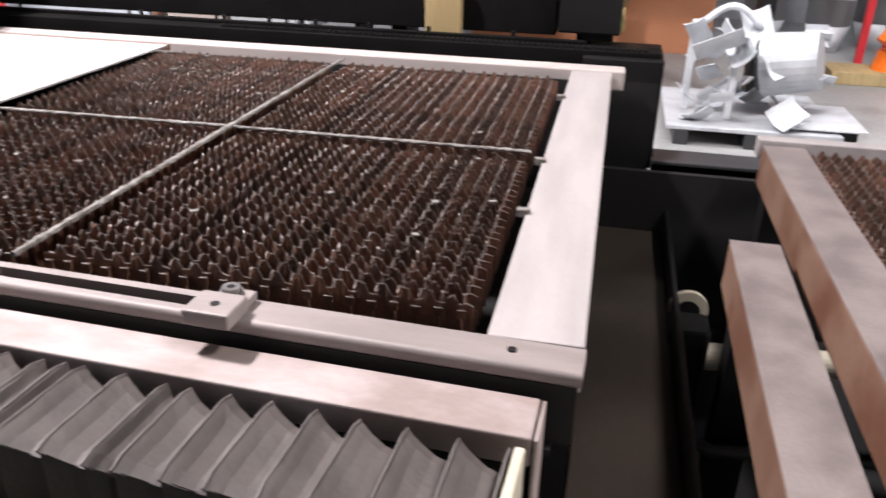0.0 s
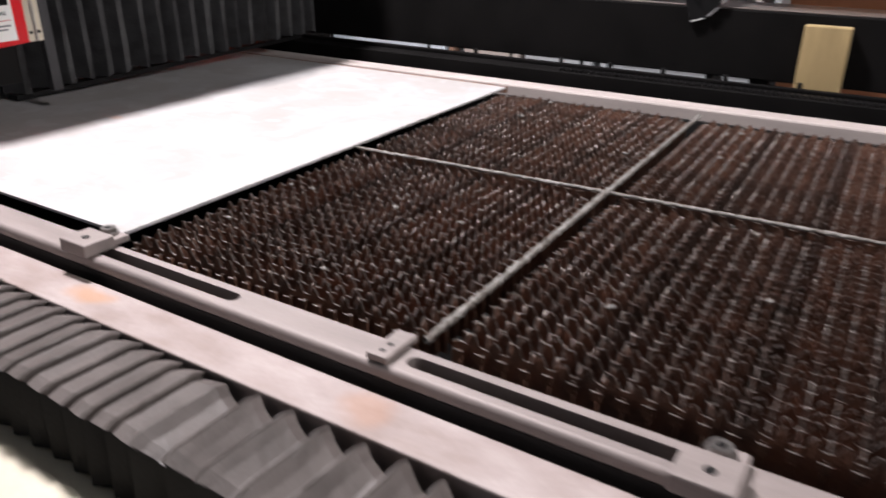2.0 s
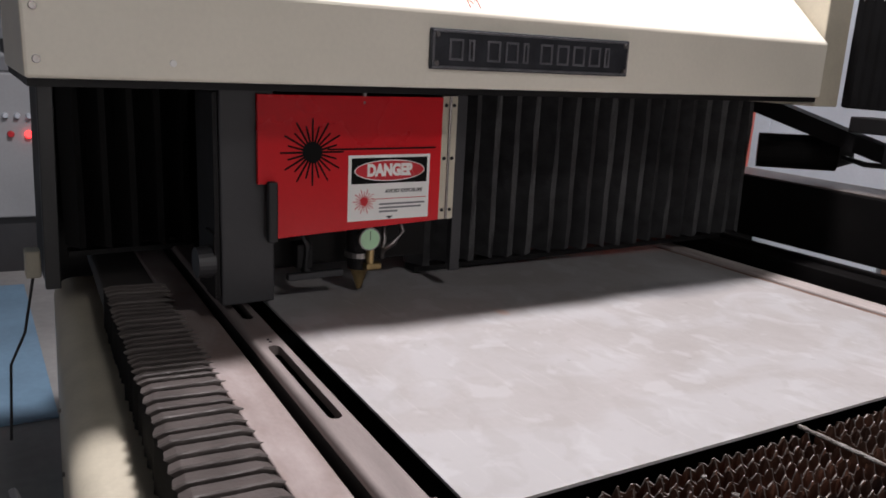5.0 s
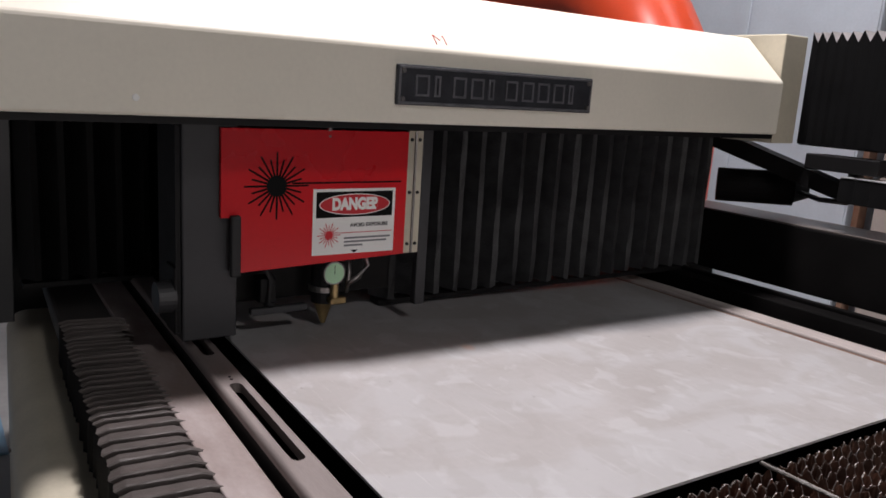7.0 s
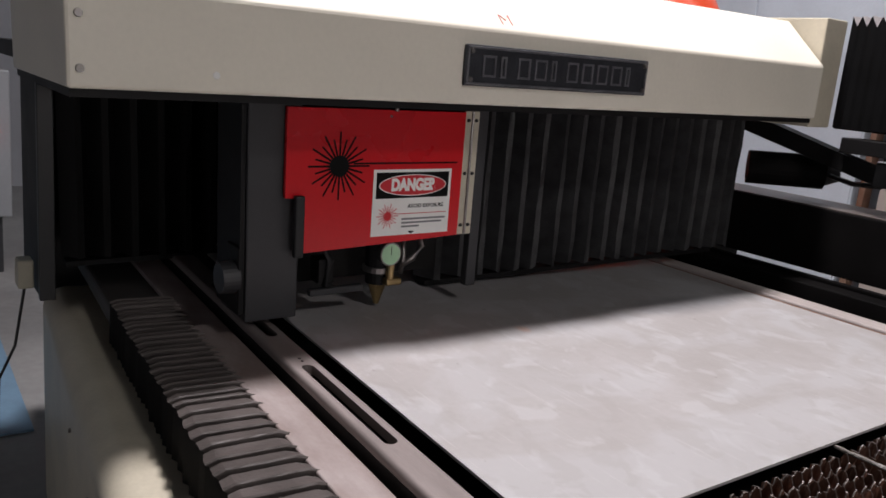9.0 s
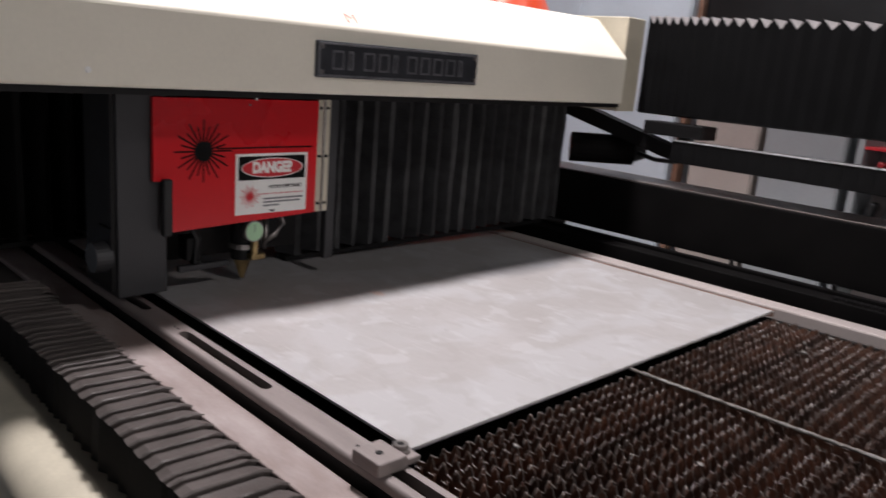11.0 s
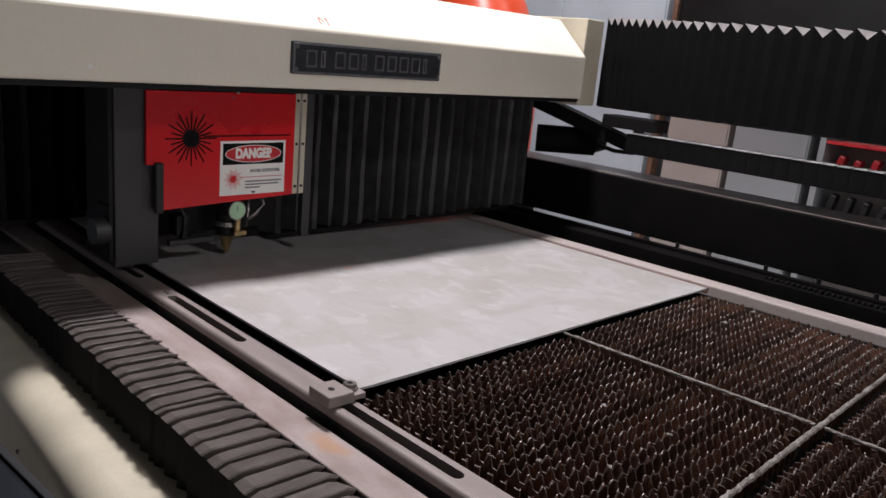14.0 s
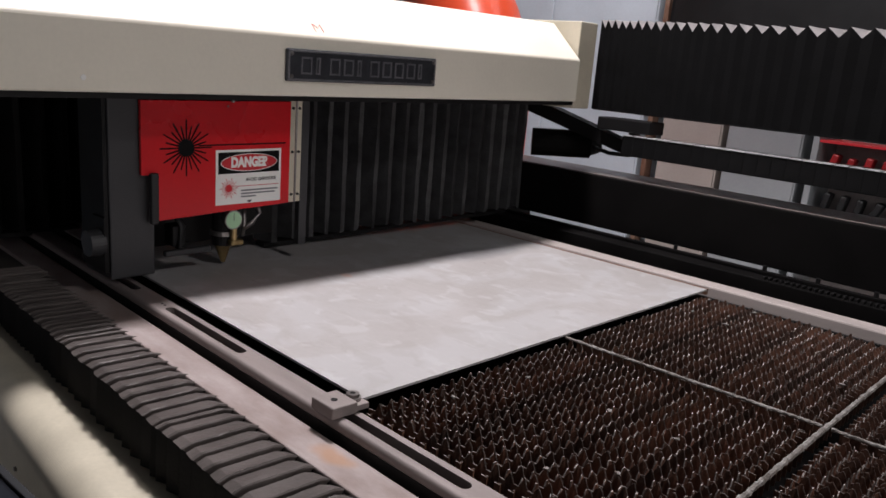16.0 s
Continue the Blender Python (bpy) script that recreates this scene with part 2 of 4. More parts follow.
def stain(m, centre, radii, colour, amount):
    """A blotch with a ragged edge at a place of its own on a surface."""
    n, l = m.node_tree.nodes, m.node_tree.links
    socket = n["Principled BSDF"].inputs["Base Color"]
    below = socket.links[0].from_socket
    tc, mp, nz, mixed, length, rg, mx = (n.new("ShaderNode" + k) for k in ("TexCoord", "Mapping", "TexNoise", "VectorMath", "VectorMath", "MapRange", "Mix"))
    mp.inputs["Location"].default_value = tuple(-a / r - 0.5 for a, r in zip(centre, radii))
    mp.inputs["Scale"].default_value = tuple(1 / r for r in radii)
    nz.inputs["Scale"].default_value = 18
    length.operation = "LENGTH"
    l.new(tc.outputs["Object"], mp.inputs["Vector"])
    l.new(tc.outputs["Object"], nz.inputs["Vector"])
    l.new(mp.outputs["Vector"], mixed.inputs[0])
    l.new(nz.outputs["Color"], mixed.inputs[1])
    l.new(mixed.outputs[0], length.inputs[0])
    rg.inputs["From Min"].default_value, rg.inputs["From Max"].default_value, rg.inputs["To Max"].default_value = 1.0, 0.4, amount
    l.new(length.outputs["Value"], rg.inputs["Value"])
    mx.data_type = "RGBA"
    l.new(rg.outputs["Result"], mx.inputs[0])
    l.new(below, mx.inputs[6])
    mx.inputs[7].default_value = (*colour, 1)
    l.new(mx.outputs[2], socket)


stain(STEEL, (-1.27, -0.150, -0.034), (0.06, 0.03, 0.5), (0.42, 0.20, 0.08), 0.55)
stain(STEEL, (-0.72, -0.150, -0.034), (0.05, 0.04, 0.5), (0.36, 0.16, 0.07), 0.35)
stain(SHEET, (-2.06, 0.54, 0.0), (0.03, 0.02, 0.5), (0.55, 0.25, 0.12), 0.35)

# ---- mesh helpers ----
def part(name, bm, material, parent=None, label="", smooth=False):
    """Links a bmesh as one mesh object, under a thing or a part."""
    me = bpy.data.meshes.new(name)
    bmesh.ops.recalc_face_normals(bm, faces=bm.faces[:])
    bm.to_mesh(me)
    bm.free()
    me.materials.append(material)
    if smooth:
        for p in me.polygons:
            p.use_smooth = True
    ob = new(name, me)
    ob.parent = parent
    if label:
        tagged(ob, label)
    return ob


def thing(name, label, category, m=None, group="", kind=""):
    ob = new(name)
    ob.empty_display_size = 0.05
    if m is not None:
        ob.matrix_world = m
    return tagged(ob, label, category, group, kind)


def box(x0, x1, y0, y1, z0, z1, bevel=0.0, m=None, bm=None, seg=2):
    bm = bm or bmesh.new()
    t = Matrix.Translation(((x0 + x1) / 2, (y0 + y1) / 2, (z0 + z1) / 2)) @ Matrix.Diagonal((x1 - x0, y1 - y0, z1 - z0, 1))
    made = bmesh.ops.create_cube(bm, size=1, matrix=(m or Matrix()) @ t)
    if bevel:
        edges = list({e for v in made["verts"] for e in v.link_edges})
        bmesh.ops.bevel(bm, geom=edges, offset=bevel, segments=seg, affect="EDGES", profile=0.5)
    return bm


def rod(a, b, r, r2=None, seg=16, bm=None):
    bm = bm or bmesh.new()
    a, b = Vector(a), Vector(b)
    m = Matrix.Translation((a + b) / 2) @ (b - a).to_track_quat("Z", "Y").to_matrix().to_4x4()
    bmesh.ops.create_cone(bm, cap_ends=True, segments=seg, radius1=r, radius2=r if r2 is None else r2, depth=(b - a).length, matrix=m)
    return bm


def prism(outline, axis, lo, hi, bm=None, bevel=0.0):
    """An outline of (a, b) pairs drawn out along an axis."""
    bm = bm or bmesh.new()
    put = {"x": lambda a, b, c: (c, a, b), "y": lambda a, b, c: (a, c, b), "z": lambda a, b, c: (a, b, c)}[axis]
    rings = [[bm.verts.new(put(a, b, c)) for a, b in outline] for c in (lo, hi)]
    bm.faces.new(rings[0])
    bm.faces.new(rings[1][::-1])
    k = len(outline)
    for i in range(k):
        bm.faces.new((rings[0][i], rings[0][(i + 1) % k], rings[1][(i + 1) % k], rings[1][i]))
    if bevel:
        bmesh.ops.bevel(bm, geom=bm.edges[:], offset=bevel, segments=2, affect="EDGES", profile=0.5)
    return bm


def tube(points, r, seg=10, bm=None):
    bm = bm or bmesh.new()
    pts = [Vector(p) for p in points]
    rings = []
    for i, p in enumerate(pts):
        d = (pts[min(i + 1, len(pts) - 1)] - pts[max(i - 1, 0)]).normalized()
        s = d.cross(Vector((0, 0, 1)) if abs(d.z) < 0.9 else Vector((1, 0, 0))).normalized()
        u = s.cross(d)
        rings.append([bm.verts.new(p + r * (math.cos(a) * s + math.sin(a) * u)) for a in (2 * math.pi * k / seg for k in range(seg))])
    for a, b in zip(rings, rings[1:]):
        for k in range(seg):
            bm.faces.new((a[k], a[(k + 1) % seg], b[(k + 1) % seg], b[k]))
    bm.faces.new(rings[0][::-1])
    bm.faces.new(rings[-1])
    return bm


def arc(cx, cy, r, a0, a1, k):
    return [(cx + r * math.cos(radians(a0 + (a1 - a0) * i / k)), cy + r * math.sin(radians(a0 + (a1 - a0) * i / k))) for i in range(k + 1)]


def words(name, text, height, material, parent, m, thick=0.0006, bold=0.0):
    cu = bpy.data.curves.new(name, "FONT")
    cu.body, cu.size, cu.extrude, cu.offset, cu.align_x, cu.align_y = text, height, thick, bold, "CENTER", "CENTER"
    tmp = new(name, cu)
    me = bpy.data.meshes.new_from_object(tmp)
    bpy.data.objects.remove(tmp)
    me.materials.append(material)
    ob = new(name, me)
    ob.parent = parent
    ob.matrix_basis = m
    return ob


def facing_x(x, y, z):
    """A label's pose on a face that looks along +x: its right is +y, its up is +z."""
    return Matrix.Translation((x, y, z)) @ Matrix(((0, 0, 1, 0), (1, 0, 0, 0), (0, 1, 0, 0), (0, 0, 0, 1)))


def star(inner, outer, rays, width, m):
    """A sunburst in the xy plane: a disc whose rim grows out into rays."""
    bm = bmesh.new()
    centre, left, right = bm.verts.new(m @ Vector((0, 0, 0))), [], []
    for i in range(rays):
        a = 2 * math.pi * i / rays
        long = outer if i % 2 == 0 else outer * 0.8
        d, s = Vector((math.cos(a), math.sin(a), 0)), Vector((-math.sin(a), math.cos(a), 0)) * width / 2
        r, t1, t2, l = [bm.verts.new(m @ p) for p in (d * inner - s, d * long - s * 0.8, d * long + s * 0.8, d * inner + s)]
        bm.faces.new((r, t1, t2, l))
        bm.faces.new((centre, r, l))
        left.append(l)
        right.append(r)
    for i in range(rays):
        bm.faces.new((centre, left[i], right[(i + 1) % rays]))
    return bm


# The front edge of the table runs a little askew to the rear one; the bridge leans a little to the front.
FRONT = Matrix.Translation((-1.1, -0.078, 0)) @ Matrix.Rotation(-0.037, 4, "Z") @ Matrix.Translation((1.1, 0.078, 0))
BRIDGE = Matrix.Translation((0, 0.6, 0.53)) @ Matrix.Rotation(0.0245, 4, "X") @ Matrix.Translation((0, -0.6, -0.53))
FLOOR_Z = -0.85

# ---- the hall ----
tagged(part("floor", box(-9, 7, -5, 9, FLOOR_Z - 0.1, FLOOR_Z), CONCRETE), "worn grey concrete workshop floor", "floor", kind="structure")
tagged(part("wall_north", box(-9, 7, 9, 9.2, FLOOR_Z, 4.2), WALLGREY), "pale grey sheet-clad hall wall", "wall", kind="structure")
tagged(part("wall_south", box(-9, 7, -5.2, -5, FLOOR_Z, 4.2), WALLGREY), "pale grey sheet-clad hall wall", "wall", kind="structure")
tagged(part("wall_west", box(-9.2, -9, -5, 9, FLOOR_Z, 4.2), WALLGREY), "pale grey sheet-clad hall wall", "wall", kind="structure")
tagged(part("wall_east", box(7, 7.2, -5, 9, FLOOR_Z, 4.2), WALLGREY), "pale grey sheet-clad hall wall", "wall", kind="structure")
tagged(part("ceiling", box(-9.2, 7.2, -5.2, 9.2, 4.2, 4.35), BLACK), "dark unlit workshop ceiling", "ceiling", kind="structure")


# ---- the cutting table ----
def quad_prism(pts, z0, z1, bevel=0.0):
    return prism(pts, "z", z0, z1, bevel=bevel)


sheet = thing("steel_sheet", "pale dusty steel sheet lying on the slatted cutting table", "metal sheet")
part("plate", quad_prism([(-1.362, 0.0), (-1.357, 1.515), (-3.3, 1.515), (-3.3, 0.075)], -0.004, 0.0015), SHEET, sheet)

# burnt slats, saw-toothed, in four square grates
PITCH = 0.0361
TEETH = 19


def slat_mesh(seed, teeth, thick, tabs=False, low=0.0):
    """One slat along x from 0: a saw-toothed top with dents of slag, 80 mm deep."""
    rnd = random.Random(seed)
    bm = bmesh.new()
    ext = 0.012 if tabs else 0.017
    pts = [(-ext, -0.020)]
    for i in range(teeth + 1):
        x = i * PITCH
        pts.append((x - 0.0065, -0.0185 - low + rnd.uniform(-0.002, 0.002)))
        pts.append((x + 0.0065, -0.0185 - low + rnd.uniform(-0.002, 0.002)))
        if i < teeth:
            h = rnd.uniform(-0.006, 0.001) - low
            pts.append((x + 0.0095, -0.012 - low + rnd.uniform(-0.002, 0.001)))
            pts.append((x + 0.0160, h - rnd.uniform(0.0, 0.004)))
            pts.append((x + 0.0205, h))
            pts.append((x + 0.0265, -0.012 - low + rnd.uniform(-0.002, 0.001)))
    pts.append((teeth * PITCH + ext, -0.020))
    lo = -0.085
    front, back, f_lo, b_lo = [], [], [], []
    for x, z in pts:
        w = thick / 2 * rnd.uniform(0.8, 1.5)
        bend = rnd.uniform(-0.0012, 0.0012)
        front.append(bm.verts.new((x, -w + bend, z)))
        back.append(bm.verts.new((x, w + bend, z)))
        f_lo.append(bm.verts.new((x, -thick / 2, lo)))
        b_lo.append(bm.verts.new((x, thick / 2, lo)))
    for i in range(len(pts) - 1):
        bm.faces.new((front[i], back[i], back[i + 1], front[i + 1]))
        bm.faces.new((f_lo[i], front[i], front[i + 1], f_lo[i + 1]))
        bm.faces.new((back[i], b_lo[i], b_lo[i + 1], back[i + 1]))
    for k in (0, -1):
        bm.faces.new((f_lo[k], b_lo[k], back[k], front[k]))
    if tabs:
        box(-0.016, -0.0125, -0.0062, 0.0062, -0.036, -0.0225, bm=bm)
        box(teeth * PITCH + 0.0125, teeth * PITCH + 0.016, -0.0062, 0.0062, -0.036, -0.0225, bm=bm)
    me = bpy.data.meshes.new("slat")
    bmesh.ops.recalc_face_normals(bm, faces=bm.faces[:])
    bm.to_mesh(me)
    bm.free()
    me.materials.append(SLAT)
    me.materials.append(EDGE)
    for p in me.polygons:
        if p.normal.z > 0.25:
            p.material_index = 1
    return me


ALONG = [slat_mesh(100 + s, 20, 0.0021) for s in range(8)]
ACROSS = {k: [slat_mesh(1000 + 100 * k + s, k, 0.0020, True, 0.006) for s in range(6)] for k in (22, 24)}
rnd = random.Random(5)


def lump_mesh(seed):
    rr = random.Random(seed)
    bm = bmesh.new()
    bmesh.ops.create_icosphere(bm, subdivisions=1, radius=0.007)
    for v in bm.verts:
        v.co *= rr.uniform(0.6, 1.3)
        v.co.z *= 0.5
    me = bpy.data.meshes.new("slag_lump")
    bm.to_mesh(me)
    bm.free()
    me.materials.append(SLAG)
    return me


LUMPS = [lump_mesh(s) for s in range(5)]


def grate(gx, gy, width, height, ny):
    g = thing("slat_grate", "rust-brown burnt saw-toothed slats set upright in a square grate", "cutting grate", Matrix.Translation((gx, gy, 0)), "grates of the cutting table")
    nx = 20
    for j in range(ny + 1):
        ob = new("slat", rnd.choice(ALONG))
        ob.parent = g
        ob.matrix_local = Matrix.Translation((0, j * height / ny, rnd.uniform(-0.004, 0))) @ Matrix.Diagonal((width / (nx * PITCH), 1, 1, 1))
    for i in range(nx + 1):
        ob = new("slat", rnd.choice(ACROSS[ny]))
        ob.parent = g
        ob.matrix_local = Matrix.Translation((i * width / nx, 0, rnd.uniform(-0.004, 0))) @ Matrix.Rotation(math.pi / 2, 4, "Z") @ Matrix.Diagonal((height / (ny * PITCH), 1, 1, 1))
    for i in range(7):
        ob = new("slag_lump", rnd.choice(LUMPS))
        ob.parent = g
        ob.matrix_local = Matrix.Translation((rnd.randrange(1, nx) * width / nx + width / nx * 0.5, rnd.randrange(1, ny) * height / ny, rnd.uniform(-0.003, 0.0))) @ Matrix.Rotation(rnd.uniform(0, 6), 4, "Z") @ Matrix.Diagonal((rnd.uniform(0.6, 1.5), rnd.uniform(0.5, 1.0), 1, 1))


for spec in ((-0.690, 0.014, 0.662, 0.652, 22), (-1.342, 0.014, 0.580, 0.652, 22), (-0.690, 0.742, 0.662, 0.722, 24), (-1.342, 0.742, 0.580, 0.722, 24)):
    grate(*spec)


def slag_bar(a, b, r, seed):
    """A dividing bar with lumps of spatter all along."""
    rnd = random.Random(seed)
    a, b = Vector(a), Vector(b)
    steps = int((b - a).length / 0.007)
    pts = [a.lerp(b, i / steps) for i in range(steps + 1)]
    bm = tube(pts, r, 8)
    for v in bm.verts:
        k = 1 + 0.45 * noise.noise(v.co * 90) + rnd.uniform(-0.12, 0.18)
        c = a + (b - a) * ((v.co - a).dot(b - a) / (b - a).length_squared)
        v.co = c + (v.co - c) * k
    return bm


bars = thing("grate_divider", "crossed grey dividing bars crusted with spatter between the grates", "divider bar")
part("long_bar", slag_bar((-0.724, -0.03, -0.006), (-0.724, 1.52, -0.008), 0.0054, 1), SLAG, bars)
part("cross_bar", slag_bar((-0.01, 0.704, -0.008), (-0.715, 0.704, -0.009), 0.0038, 2), SLAG, bars)
part("cross_bar", slag_bar((-0.733, 0.702, -0.008), (-1.36, 0.69, -0.009), 0.0038, 3), SLAG, bars)

table = thing("cutting_table", "steel laser-cutting table with a dark pit under its slats", "cutting table")
part("pit_floor", box(-3.4, 0.02, -0.03, 1.53, -0.42, -0.40), BLACKER, table)
part("pit_end", box(-3.42, -3.402, -0.30, 1.545, -0.42, 0.03), BLACKER, table)
part("pit_wall", box(-3.4, 0.02, 1.532, 1.545, -0.40, -0.03), BLACKER, table)
part("end_rail", box(0.022, 0.148, -0.085, 1.553, -0.075, -0.003, 0.003), ENDST, table, "wide bare steel end rail")
part("end_skirt", box(0.024, 0.140, -0.06, 1.553, -0.42, -0.078), BLACK, table)
rear = box(-3.4, 0.188, 1.556, 1.635, -0.06, 0.003, 0.006)
part("rear_rail", rear, REARST, table, "pale steel rear rail")
part("sheet_clip", box(-3.3, -1.36, 1.520, 1.535, -0.02, 0.0, 0.002), RUST, table)
for y in (0.62, 1.18, 0.33):
    part("weld_tab", box(0.006, 0.03, y, y + 0.014, -0.01, 0.006, 0.002), SLAG, table)


# front rail with slots: a plate with openings between a round nose and a thin back edge
def front_rail():
    rail = thing("slotted_rail", "brown steel slotted guide rail with a rounded front edge", "guide rail", FRONT)
    slots = [(-2.62, -2.225), (-2.028, -1.70), (-1.36, -1.028), (-0.70, -0.355)]
    outline = [(-0.108, -0.016)] + arc(-0.099, -0.009, 0.009, 180, 90, 6) + [(-0.0885, 0.0), (-0.0885, -0.022), (-0.104, -0.021)]
    # Black web stands in for the shade of the undercut below the nose.
    part("web", box(-3.4, 0.145, -0.102, -0.090, -0.11, -0.024), BLACKER, rail)
    part("nose", prism(outline, "x", -3.4, 0.15), RAILST, rail, smooth=False)
    part("back_edge", box(-3.4, 0.15, -0.0635, -0.049, -0.018, 0.0), RAILST, rail)
    edges = [-3.4] + [v for s in slots for v in s] + [0.15]
    for a, b in zip(edges[::2], edges[1::2]):
        left = arc(a, -0.076, 0.0125, -90, 90, 8) if a > -3.3 else [(a, -0.0885), (a, -0.0635)]
        right = arc(b, -0.076, 0.0125, 270, 90, 8)[::-1] if b < 0.1 else [(b, -0.0635), (b, -0.0885)]
        part("land", prism(left + right, "z", -0.02, 0.0), RAILST, rail)
    part("screw", rod((0.06, -0.076, -0.006), (0.06, -0.076, 0.002), 0.006), BLACK, rail)
    for x in (-2.06, -2.075, -1.42):
        part("screw", rod((x, -0.075, -0.004), (x, -0.075, 0.0012), 0.003, seg=10), BLACK, rail)
    return rail


front_rail()


def stop_block(x, y, turn):
    """A bolted workpiece stop: block, lug, nut with washer, screw."""
    m = FRONT @ Matrix.Translation((x, y, 0.001)) @ Matrix.Rotation(turn, 4, "Z")
    st = thing("stop_block", "small steel stop block bolted on the slotted rail", "stop block", m, "stops on the slotted rail")
    part("block", box(-0.033, 0.033, -0.036, 0.022, 0.0, 0.023, 0.003), RAILST, st)
    part("lug", box(-0.015, 0.030, 0.022, 0.052, 0.002, 0.014, 0.002), RAILST, st)
    part("washer", rod((0.002, 0.033, 0.0142), (0.002, 0.033, 0.0195), 0.0165, seg=20), BOLT, st)
    part("bolt_head", rod((0.002, 0.033, 0.0197), (0.002, 0.033, 0.0265), 0.0125, seg=20), BOLT, st)
    part("socket", rod((0.002, 0.033, 0.0250), (0.002, 0.033, 0.0268), 0.006, seg=6), BLACK, st)
    part("screw_hole", rod((0.002, -0.010, 0.018), (0.002, -0.010, 0.0238), 0.0065, seg=16), BLACK, st)
    return st


stop_block(-1.352, -0.080, 0.0)
stop_block(-0.327, -0.102, 0.0)
tab = thing("stop_tab", "flat steel locating tab on the slotted rail", "stop tab", FRONT)
part("tab_plate", box(-0.758, -0.726, -0.104, -0.033, 0.001, 0.011, 0.002), RAILST, tab)
part("screw", rod((-0.742, -0.090, 0.009), (-0.742, -0.090, 0.0115), 0.004, seg=10), BLACK, tab)
part("screw", rod((-0.742, -0.072, 0.009), (-0.742, -0.072, 0.0115), 0.004, seg=10), BLACK, tab)

ledge = thing("way_cover", "long flat brown steel ledge beside the slotted rail", "machine ledge", FRONT)
part("top_plate", box(-3.6, 0.105, -0.197, -0.118, -0.075, -0.034, 0.003), STEEL, ledge)
part("end_plate", box(0.108, 0.112, -0.197, -0.120, -0.40, -0.036), STEEL, ledge)
part("front_web", box(-3.6, 0.10, -0.193, -0.182, -0.30, -0.077), BLACK, ledge)
part("back_web", box(-3.6, 0.10, -0.130, -0.120, -0.30, -0.077), BLACKER, ledge)
part("gutter", box(-3.6, 0.12, -0.117, -0.04, -0.12, -0.11), BLACKER, ledge)


# ---- front bellows ----
BELLOW_RUN = Matrix.Translation((-1.5, -0.30, 0)) @ Matrix.Rotation(-0.016, 4, "Z") @ Matrix.Translation((1.5, 0.30, 0)) @ FRONT
SKIRT_RUN = Matrix.Translation((-1.5, -0.30, 0)) @ Matrix.Rotation(-0.038, 4, "Z") @ Matrix.Translation((1.5, 0.30, 0)) @ FRONT


